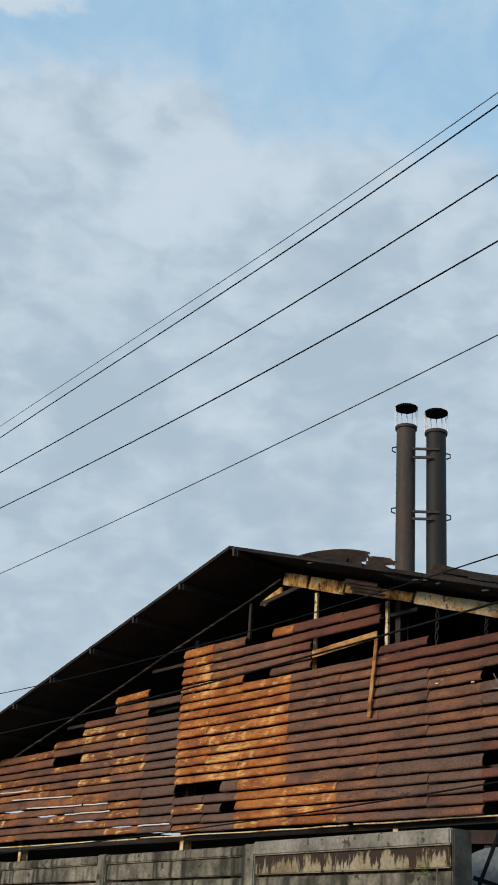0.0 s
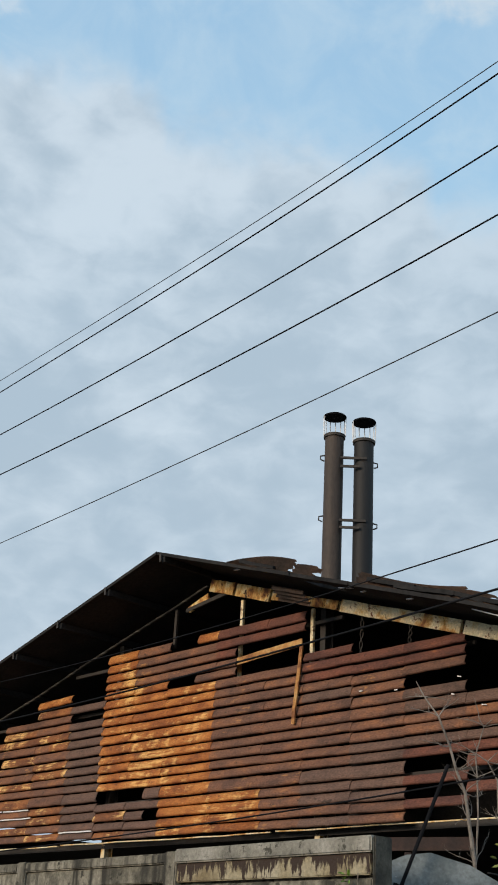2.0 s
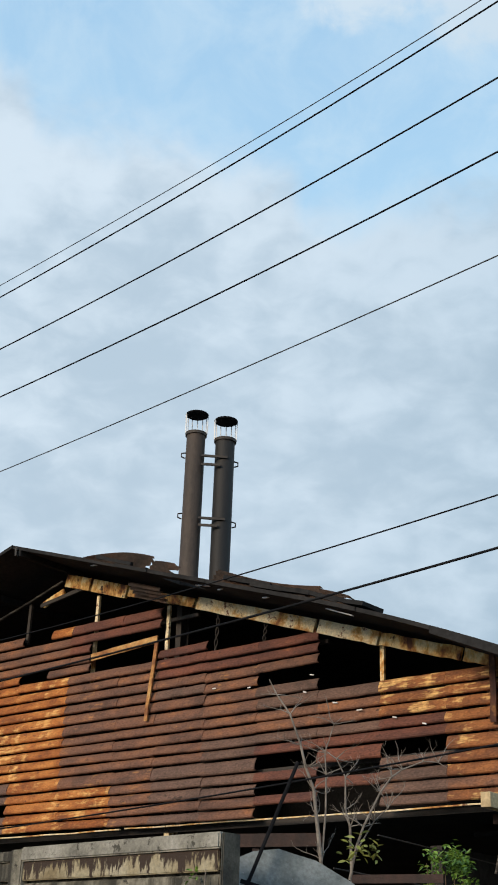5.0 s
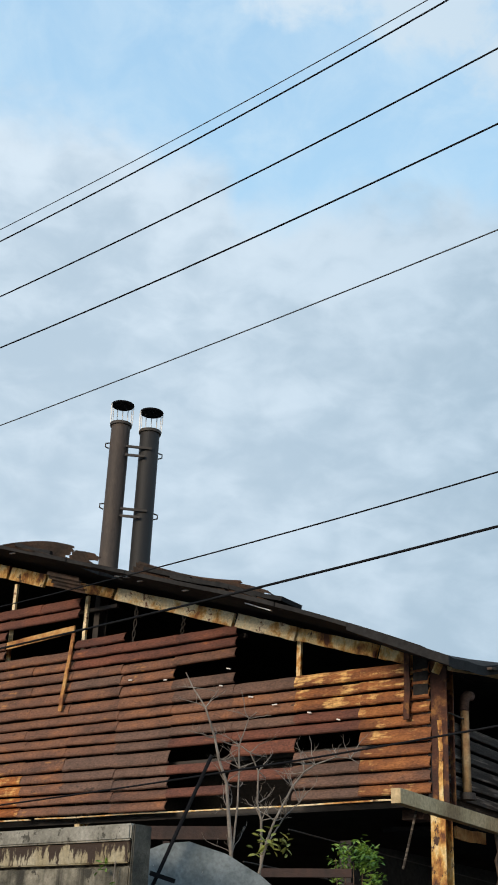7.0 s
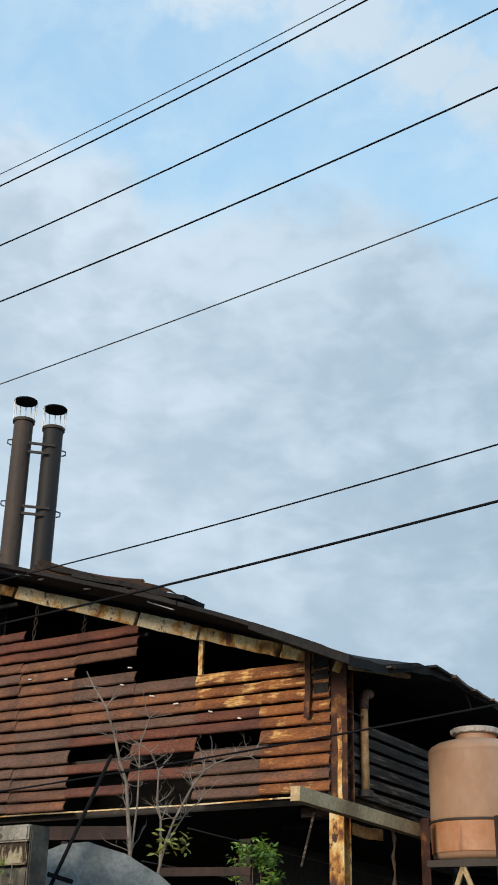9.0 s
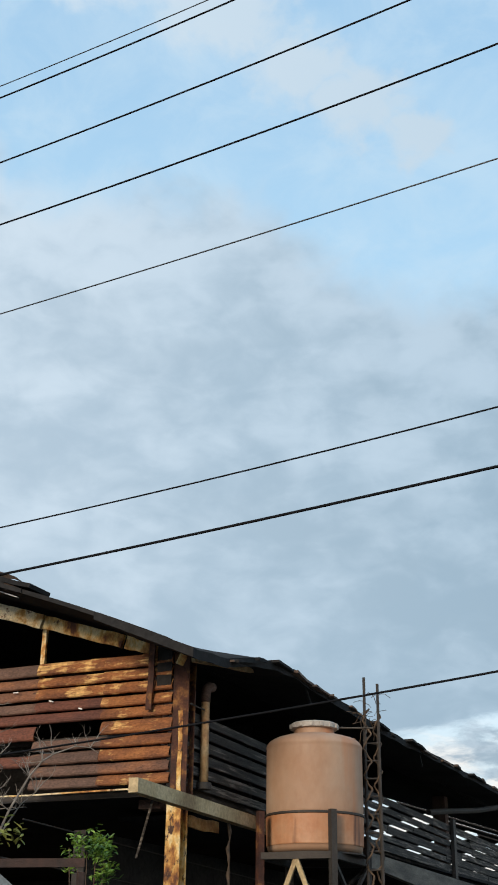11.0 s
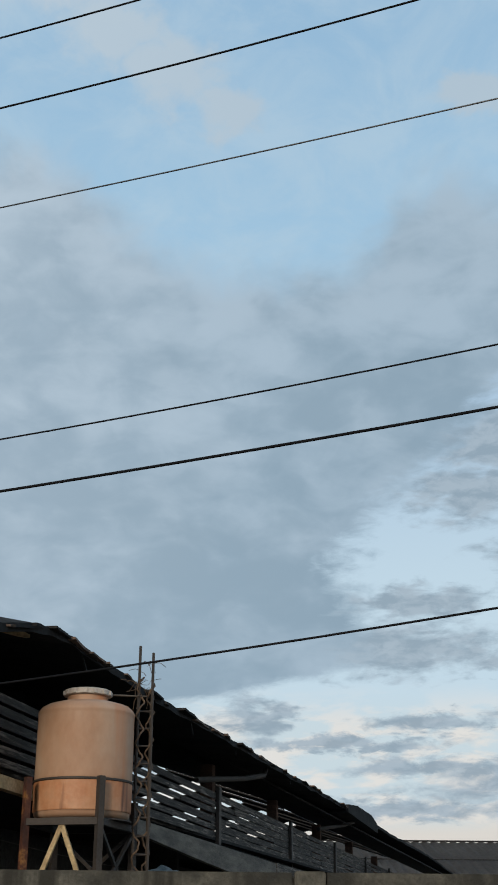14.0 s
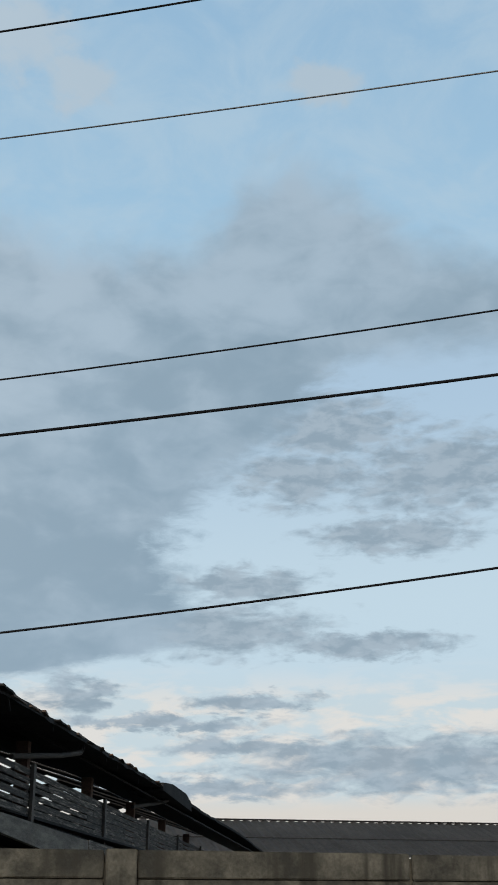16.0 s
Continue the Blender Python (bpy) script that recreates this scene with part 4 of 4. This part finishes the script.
wall_r = whole("wall_street", box(B(), -3.5, 16.0, 10.03, 10.2, 0, 2.08), WALL_R, (2.1, 10.1, 0), STREET, "mossy dark precast concrete wall", "wall", "structure")
for x0, x1 in ((-3.4, -1.3), (-1.06, 2.0), (2.28, 4.66), (4.69, 8.6), (8.64, 12.5)):
    for z0, z1 in ((1.905, 2.12), (1.45, 1.893), (1.0, 1.438)):
        part("panel", box(B(), x0, x1, 9.985, 10.029, z0, z1 + (rnd.uniform(-0.008, 0.008) if z1 > 2 else 0), 0.008), WALL_R, wall_r, "", STREET)
for x in (2.14, -1.18):
    part("post", box(B(), x - 0.125, x + 0.125, 9.95, 10.029, 0, 2.125, 0.01), WALL_R, wall_r, "", STREET)

# ------------------------------------------------------------------ water tank on its stand
TX, TY = 7.24, 12.215
tank = thing("water_tank", FLAT, (TX, TY, 2.85), "faded orange plastic water tank streaked with grime", "water tank")
prof = [(0.50, 2.86), (0.535, 2.90), (0.54, 3.25), (0.55, 3.26)]
for k in range(5):
    z = 3.30 + 0.14 * k
    prof += [(0.5505, z), (0.5515, z + 0.02), (0.5515, z + 0.11)]
prof += [(0.5515, 4.00), (0.556, 4.015), (0.555, 4.03), (0.546, 4.05), (0.52, 4.085), (0.46, 4.12), (0.36, 4.15), (0.28, 4.165), (0.25, 4.17)]
part("body", lathe(B(), (TX, TY), prof, 64), TANK, tank, smooth=True)
part("lower_band", lathe(B(), (TX, TY), [(0.545, 2.93), (0.548, 2.94), (0.556, 3.24), (0.55, 3.25)], 64), TANK_LOW, tank, "brighter orange lower band")
part("hoop", lathe(B(), (TX, TY), [(0.556, 3.245), (0.566, 3.25), (0.566, 3.27), (0.556, 3.275)], 64), STEEL, tank, "thin dark hoop")
part("neck", lathe(B(), (TX, TY), [(0.235, 4.15), (0.23, 4.22), (0.225, 4.25)], 48), TANK, tank)
lid = part("lid", lathe(B(), (TX, TY), [(0.25, 4.235), (0.272, 4.24), (0.275, 4.295), (0.26, 4.305), (0.10, 4.318), (0.035, 4.322), (0.033, 4.35), (0.01, 4.355)], 48), LID, tank, "pale screw lid")
for k in range(14):
    a = 2 * math.pi * k / 14
    part("grip", bar(B(), (TX + 0.277 * math.cos(a), TY + 0.277 * math.sin(a), 4.245), (TX + 0.277 * math.cos(a), TY + 0.277 * math.sin(a), 4.293), 0.045, 0.018, (math.cos(a), math.sin(a), 0)), LID, lid)
part("inlet", lathe(B(), (TX + 0.33, TY - 0.25), [(0.07, 4.05), (0.07, 4.125), (0.06, 4.13)], 24), TANK, tank)

stand = thing("tank_stand", FLAT, (TX, TY, 0), "rusty steel stand braced under the water tank", "stand")
ca, sa = math.cos(radians(-30.6)), math.sin(radians(-30.6))


def around(x, y):
    return TX + ca * x - sa * y, TY + sa * x + ca * y


legs = [around(x, y) for x, y in ((-0.60, -0.42), (0.19, -0.66), (0.60, 0.42), (-0.30, 0.62))]
for k, (x, y) in enumerate(legs):
    part("leg", bar(B(), (x, y, 0), (x, y, 3.27 if k < 2 else 3.1), 0.07, 0.07, (0, 1, 0)), POST_RUST if k == 0 else STEEL, stand)
for k in range(4):
    p, q = legs[k], legs[(k + 1) % 4]
    part("top_rail", bar(B(), (*p, 2.80), (*q, 2.80), 0.06, 0.07), STEEL, stand)
    part("strap", bar(B(), (*p, 1.9), (*q, 1.9), 0.05, 0.05), STEEL, stand)
part("deck", lathe(B(), (TX, TY), [(0.56, 2.835), (0.56, 2.85)], 32), STEEL, stand)
mx, my = (legs[0][0] + legs[1][0]) / 2, (legs[0][1] + legs[1][1]) / 2
for k in range(2):
    part("brace", bar(B(), (mx, my, 2.77), (legs[k][0] * 0.8 + mx * 0.2, legs[k][1] * 0.8 + my * 0.2, 1.95), 0.04, 0.05), FASCIA, stand, "pale diagonal brace")
for k in (1, 2):
    p, q = legs[k], legs[(k + 1) % 4]
    part("brace", bar(B(), (*p, 2.77), (*q, 1.95), 0.035, 0.04), STEEL, stand)
    part("brace", bar(B(), (*q, 2.77), (*p, 1.95), 0.035, 0.04), STEEL, stand)

# unfinished column with bare bars
RX, RY = 7.86, 11.95
rebar = thing("rebar_column", FLAT, (RX, RY, 0), "bare rusted reinforcing bars of an unfinished column", "column")
for k, (dx, dy, z1) in enumerate(((-0.06, 0.05, 4.88), (0.08, -0.04, 4.80), (0.0, 0.14, 4.3), (0.14, 0.07, 4.25))):
    part("bar", tube(B(), [(RX + dx - 0.02, RY + dy, 0), (RX + dx, RY + dy, z1 * 0.5), (RX + dx + rnd.uniform(-0.01, 0.02), RY + dy, z1)], 0.018, 6), STEEL, rebar)
for k in range(13):
    z = 1.7 + k * 0.2
    b = B()
    loop = [(-0.075, 0.06), (0.09, -0.055), (0.155, 0.08), (0.0, 0.155), (-0.075, 0.06)]
    tube(b, [(RX + x, RY + y, z + 0.01 * j) for j, (x, y) in enumerate(loop)], 0.009, 5)
    part("stirrup", b, STEEL, rebar)
for off, ph in ((-0.06, 0.0), (0.08, 2.0)):
    b = B()
    pts = []
    for k in range(90):
        z = 2.0 + k * 0.028
        a = k * 0.55 + ph
        pts.append((RX + off + 0.04 * math.cos(a) + 0.01 * math.sin(k * 1.7), RY + 0.04 * math.sin(a), z))
    tube(b, pts, 0.011, 5)
    part("dry_vine", b, DRY, rebar, "dry vine twisted round the bars")
b = B()
for k in range(16):
    z = rnd.uniform(4.2, 4.85)
    p = Vector((RX + rnd.uniform(-0.1, 0.1), RY, z))
    pts = [p]
    d = Vector((rnd.uniform(-1, 1), 0.1, rnd.uniform(-0.4, 0.8))).normalized()
    for j in range(6):
        d = (d + Vector((rnd.uniform(-0.6, 0.6), rnd.uniform(-0.3, 0.3), rnd.uniform(-0.8, 0.3)))).normalized()
        pts.append(pts[-1] + d * 0.045)
    tube(b, pts, 0.0035, 4)
part("twigs", b, DRY, rebar)

# ------------------------------------------------------------------ by the gap in the wall
b = B()
top = [(1.80, 2.45), (1.92, 2.503), (2.11, 2.53), (2.22, 2.502), (2.40, 2.46), (2.52, 2.40), (2.68, 2.32), (2.9, 2.16)]
fr = [[b.verts.new((x, y, z)) for x, z in top] + [b.verts.new((2.9, y, 0)), b.verts.new((1.80, y, 0))] for y in (9.2, 9.32)]
b.faces.new(fr[0])
b.faces.new(fr[1][::-1])
for i in range(len(fr[0])):
    j = (i + 1) % len(fr[0])
    b.faces.new((fr[0][i], fr[0][j], fr[1][j], fr[1][i]))
whole("concrete_slab", b, GREY_SLAB, (2.3, 9.26, 0), FLAT, "grey rendered slab with a rounded chipped top", "slab")
prop = thing("leaning_pole", FLAT, (1.2, 9.2, 0), "dark steel pole leaning by the wall, with a clamp", "pole")
part("pole", tube(B(), [(2.207, 9.03, 3.145), (1.6, 9.15, 1.6), (0.98, 9.28, 0.0)], 0.014, 8), CABLE, prop)
part("clamp", bar(B(), (1.80, 9.06, 2.28), (1.98, 9.02, 2.23), 0.04, 0.03), CABLE, prop)
gate = thing("gate_frame", FLAT, (2.4, 10.6, 0), "dark rusted steel gate rails behind the slab", "gate")
part("rail", bar(B(), (2.05, 10.75, 2.73), (2.80, 10.56, 2.76), 0.06, 0.11), RAIL_RUST, gate)
part("rail", bar(B(), (2.80, 9.62, 2.375), (3.48, 9.42, 2.40), 0.05, 0.065), RAIL_RUST, gate)
for p in ((2.05, 10.75), (2.25, 10.70), (2.80, 9.62), (3.46, 9.43)):
    part("gate_post", bar(B(), (*p, 0), (*p, 2.67 if p[1] > 10 else 2.33), 0.05, 0.05, (0, 1, 0)), RAIL_RUST, gate)


def branchy(bm, p, d, length, r, depth, rnd, leaves):
    pts, rad = [p], [r]
    n = 6
    for k in range(n):
        d = (d + Vector((rnd.uniform(-0.34, 0.34), rnd.uniform(-0.3, 0.3), rnd.uniform(-0.2, 0.24)))).normalized()
        pts.append(pts[-1] + d * length / n)
        rad.append(r * (1 - 0.72 * (k + 1) / n))
    tube(bm, pts, rad, 6)
    if depth:
        for k in range(2, n):
            if rnd.random() < 0.75:
                a = rnd.choice((-1, 1))
                nd = (d + Vector((a * rnd.uniform(0.4, 0.9), rnd.uniform(-0.4, 0.4), rnd.uniform(0.0, 0.5)))).normalized()
                branchy(bm, pts[k], nd, length * rnd.uniform(0.25, 0.45), rad[k] * 0.6, depth - 1, rnd, leaves)
    else:
        leaves.append(pts[-1])


tree = thing("bare_tree", FLAT, (2.70, 10.15, 0), "thin bare young tree with pale grey branches", "tree")
trees = random.Random(5)
tips = []
STEMS = [("trunk", [(2.72, 10.15, 0), (2.70, 10.15, 1.6), (2.69, 10.155, 2.56), (2.65, 10.17, 2.92), (2.63, 10.18, 3.12), (2.56, 10.19, 3.30), (2.51, 10.20, 3.5), (2.42, 10.22, 3.75), (2.30, 10.24, 3.92), (2.235, 10.26, 4.05)], 0.021),
         ("limb", [(2.70, 10.16, 2.56), (2.74, 10.2, 2.95), (2.74, 10.2, 3.26), (2.73, 10.2, 3.44), (2.81, 10.2, 3.69), (2.88, 10.2, 3.75)], 0.010),
         ("limb", [(2.95, 10.05, 1.2), (2.92, 10.05, 2.57), (2.91, 10.05, 2.82), (2.87, 10.05, 2.96), (2.87, 10.05, 3.22), (2.79, 10.05, 3.37), (2.71, 10.05, 3.42)], 0.014),
         ("limb", [(2.90, 10.03, 2.4), (2.95, 10.0, 2.66), (3.01, 10.0, 2.82), (3.16, 10.0, 3.11), (3.26, 10.0, 3.24), (3.36, 10.0, 3.31), (3.55, 10.0, 3.39), (3.68, 10.0, 3.39), (3.76, 10.0, 3.35)], 0.012),
         ("limb", [(2.94, 10.05, 2.55), (2.97, 10.05, 2.64), (3.12, 10.05, 2.88), (3.24, 10.05, 2.99), (3.29, 10.05, 3.13)], 0.009)]
for nm, pts, r in STEMS:
    b = B()
    tube(b, pts, [r * (1 - 0.75 * k / (len(pts) - 1)) for k in range(len(pts))], 8)
    for k in range(2, len(pts) - 1):
        if pts[k][2] > 2.4:
            for _ in range(3):
                d = Vector((trees.uniform(-1, 1), trees.uniform(-0.3, 0.3), trees.uniform(-0.2, 0.9))).normalized()
                branchy(b, Vector(pts[k]), d, trees.uniform(0.12, 0.32), 0.0048, 2, trees, tips)
    part(nm, b, BARK, tree)


def leaf_mass(centre, size, count, leaf, rnd, squash=1.0):
    bm = B()
    lobes = [Vector((rnd.uniform(-1, 1) * size, rnd.uniform(-1, 1) * size, rnd.uniform(-1, 1) * size * squash)) for _ in range(9)]
    for k in range(count):
        lo = rnd.choice(lobes)
        p = Vector(centre) + lo + Vector((rnd.gauss(0, 0.3), rnd.gauss(0, 0.3), rnd.gauss(0, 0.3))) * size
        m = Matrix.Translation(p) @ Euler((rnd.uniform(-0.9, 0.9), rnd.uniform(-0.9, 0.9), rnd.uniform(0, 6.3))).to_matrix().to_4x4()
        l = leaf * rnd.uniform(0.7, 1.3)
        vs = [bm.verts.new(m @ Vector(v)) for v in ((0, -l, 0), (0.34 * l, -0.3 * l, 0.10 * l), (0.30 * l, 0.4 * l, 0.08 * l), (0, l, -0.12 * l), (-0.30 * l, 0.4 * l, 0.08 * l), (-0.34 * l, -0.3 * l, 0.10 * l))]
        bm.faces.new((vs[0], vs[1], vs[2], vs[3]))
        bm.faces.new((vs[0], vs[3], vs[4], vs[5]))
    return bm


part("leaves", leaf_mass((2.98, 10.04, 2.60), 0.17, 46, 0.04, trees, 0.6), LEAF_PALE, tree, "a few pale green leaves low down", kind="stuff")
bush = thing("bush", FLAT, (3.70, 9.88, 0), "small leafy green bush by the gate", "bush")
b = B()
for k in range(5):
    tube(b, [(3.69, 9.88, 0), (3.69 + 0.05 * (k - 2), 9.88, 1.6), (3.69 + 0.09 * (k - 2), 9.88 + 0.03 * k, 2.55)], [0.012, 0.008, 0.003], 6)
part("stem", b, DRY, bush)
part("crown", leaf_mass((3.69, 9.88, 2.48), 0.16, 560, 0.031, trees, 0.9), LEAF, bush, kind="stuff")

# ------------------------------------------------------------------ neighbouring roof
far = thing("neighbour_shed", FLAT, (90, 85, 0), "long grey metal roof of a neighbouring shed", "building")
FARP = Matrix.Rotation(radians(-33.3), 4, "Z")
b = B()
n = 240
ts, ls = [], []
for k in range(n + 1):
    x = -20 + 110 * k / n
    dz = 0.16 * (k % 2)
    ts.append(b.verts.new((x, 119, 10.44 + dz)))
    ls.append(b.verts.new((x, 105.4, 6.53 + dz)))
for k in range(n):
    b.faces.new((ts[k], ts[k + 1], ls[k + 1], ls[k]))
bmesh.ops.solidify(b, geom=list(b.faces), thickness=0.05)
part("roof", b, FAR_ROOF, far, "", FARP)
part("ridge_cap", bar(B(), (-20, 119, 10.6), (90, 119, 10.6), 0.6, 0.12), SOOT_AND_SHADE, far, "", FARP)
part("wall", box(B(), -19.5, 89.5, 106.5, 130, 0, 6.4), CONCRETE, far, "", FARP)
part("sheet_lap", bar(B(), (-20, 111.4, 8.55), (90, 110.5, 8.29), 0.09, 0.09), SOOT_AND_SHADE, far, "", FARP)

# ------------------------------------------------------------------ cables
LINE_Y = 7.2
# curve of each cable (square, slope, height, cube), radius
CABLES = [("overhead_wire", (0.010373, 0.09947, 10.135, 0.00023), 0.006, BARE, "thin bare overhead wire"),
          ("overhead_wire", (0.010373, 0.10747, 10.035, 0.00023), 0.0095, CABLE, "black overhead power wire"),
          ("overhead_wire", (0.00745, 0.083, 9.1326, 0.000124), 0.0095, CABLE, "black overhead power wire"),
          ("overhead_wire", (0.006585, 0.06767, 8.3075, 0.000107), 0.0095, CABLE, "black overhead power wire"),
          ("overhead_wire", (0.003161, 0.033, 7.2001, 0.000048), 0.0065, BARE, "thin bare overhead wire"),
          ("telephone_cable", (0.005075, 0.07642, 5.2857, 0.000048), 0.0065, CABLE, "twisted dark telephone cable"),
          ("telephone_cable", (0.003513, 0.06076, 4.8305, 0.000042), 0.0105, CABLE, "thick black telephone cable"),
          ("telephone_cable", (0.005165, 0.09744, 3.5497, 0.000106), 0.0075, CABLE, "black cable sagging low across the yard")]
for nm, (a, b1, c, d3), r, mt, lab in CABLES:
    bm = B()
    pts = []
    for k in range(71):
        x = -27.0 + k * 0.5
        pts.append((x, LINE_Y, c + b1 * x + a * x * x + d3 * x ** 3))
    tube(bm, pts, r, 6)
    whole(nm, bm, mt, (-9.0, LINE_Y, 5.0), LINES, lab, "cable", "", "overhead cables", True)

# ------------------------------------------------------------------ small things
for x, z in ((-10.55, 5.08), (-9.95, 5.02), (-8.95, 5.06), (-9.05, 4.86), (-8.6, 4.68), (-8.25, 4.55), (-7.75, 4.42), (-7.35, 4.31)):
    part("flake", bar(B(), (x, FY - 0.07, z), (x + rnd.uniform(0.03, 0.08), FY - 0.08, z - rnd.uniform(0.0, 0.02)), 0.012, 0.014), WHITE_BITS, gable_wall, "white paint flake", FRONT)
for x0, x1, za, zb in ((-22.4, -20.8, 4.42, 4.39), (-21.45, -19.26, 4.257, 4.203), (-20.83, -18.9, 4.068, 4.028), (-18.85, -18.06, 4.025, 4.017), (-19.44, -17.97, 3.894, 3.882), (-17.08, -16.19, 3.603, 3.597)):
    part("pale_lath", bar(B(), (x0, FY - 0.07, za), (x1, FY - 0.07, zb), 0.012, 0.02, cuts=5, wob=0.004), WHITE_BITS, gable_wall, "thin white lath on the cladding", FRONT)
# scrap seen over the wall
scrap = thing("roofing_scrap", FRONT, (-13.9, FY + 0.3, 0), "grey corrugated sheet leaning inside the shed", "sheet")
part("sheet", sheet(B(), (-14.3, FY + 0.75, 3.37), (1.3, 0.1, 0.0), (0, -0.4, -3.36), 12, 1.0, 0.02, 0, 0, 0, 6, 0.0), BOARD, scrap, "", FRONT)
for k, (p, q) in enumerate((((10.2, SY + 1.0, 2.95), (24, SY + 1.0, 2.72)), ((9.6, SY + 1.1, 2.6), (22, SY + 1.0, 2.45)))):
    whole("yard_wire", tube(B(), [p, ((p[0] + q[0]) / 2, p[1], (p[2] + q[2]) / 2 - 0.05), q], 0.008, 5), STEEL, p, SIDE, "thin wire strung under the gallery", "wire")
rope = thing("hanging_rope", SIDE, (12.6, SY - 0.1, 2.3), "frayed rope hanging from the gallery beam", "rope")
pts = [(12.6 + 0.012 * math.sin(k * 1.3), SY - 0.1 + 0.01 * math.cos(k * 2.1), 3.14 - k * 0.09) for k in range(14)]
part("strand", tube(B(), pts, [0.016 + 0.009 * math.sin(k * 2.3) for k in range(14)], 6), DRY, rope, "", SIDE)
feed = thing("tank_feed_pipe", FLAT, (TX + 0.3, TY, 4.2), "thin grey pipe leading to the tank lid", "pipe")
part("pipe", tube(B(), [(TX + 0.2, TY - 0.1, 4.27), (RX + 0.02, RY + 0.0, 4.28)], 0.010, 8), BOARD, feed)
pale = thing("pale_tarpaulin", SIDE, (17.5, SY - 0.6, 0), "crumpled pale grey tarpaulin heaped behind the wall", "tarpaulin")
b = B()
gridv = [[b.verts.new((15.2 + 5.6 * i / 24, SY - 1.0 + 0.08 * j, 0.0 if j == 0 else 2.05 + 0.55 * math.exp(-((i - 8) / 7.5) ** 2) * math.sin(math.pi * min(1, j / 6)) + 0.06 * noise.noise((i * 0.6, j * 0.5, 2)))) for j in range(9)] for i in range(25)]
for i in range(24):
    for j in range(8):
        b.faces.new((gridv[i][j], gridv[i + 1][j], gridv[i + 1][j + 1], gridv[i][j + 1]))
bmesh.ops.solidify(b, geom=list(b.faces), thickness=0.01)
part("cloth", b, GREY_SLAB, pale, "", SIDE)

# scraps along the eave
scraps = random.Random(23)
for k in range(26):
    q = 11.4 + 26.0 * (k / 26) ** 1.4 + scraps.uniform(-0.2, 0.2)
    z = eave_z(q) - 0.03
    ln = scraps.uniform(0.25, 0.9) * (1 + 0.02 * (q - 11))
    mat = ROOF if scraps.random() < 0.5 else SOOT_AND_SHADE
    part("eave_scrap", bar(B(), (q, SY - 0.56, z + scraps.uniform(-0.03, 0.03)), (q + ln, SY - 0.5, eave_z(q + ln) - 0.03 + scraps.uniform(-0.03, 0.03)), scraps.uniform(0.08, 0.2), scraps.uniform(0.02, 0.04), cuts=3, wob=0.01), mat, shed, "", SIDE)
for k in range(9):
    q = 14.5 + 2.6 * k + scraps.uniform(-0.6, 0.6)
    part("hanging_shred", bar(B(), (q, SY - 0.5, eave_z(q) - 0.06), (q + scraps.uniform(0.05, 0.3), SY - 0.48, eave_z(q) - 0.06 - scraps.uniform(0.12, 0.3)), 0.02, 0.03), SOOT_AND_SHADE, shed, "", SIDE)
part("tin_scrap", bar(B(), (12.0, SY + 0.1, 3.09), (12.75, SY + 0.1, 3.10), 0.03, 0.12, cuts=4, wob=0.012), POST_GOLD, shed, "rusty tin hanging under the beam", SIDE)

ivy = thing("ivy_plant", WALL, (-6.3, 5.9, 0), "small green creeper growing up the wall's end", "plant")
part("stem", tube(B(), [(-6.3, 5.9, 0), (-6.32, 5.91, 1.2), (-6.28, 5.91, 2.3)], [0.012, 0.008, 0.004], 6), BARK, ivy, "", WALL)
part("leaves", leaf_mass((-6.30, 5.88, 2.14), 0.07, 90, 0.024, trees, 2.0), LEAF, ivy, "", WALL, kind="stuff")
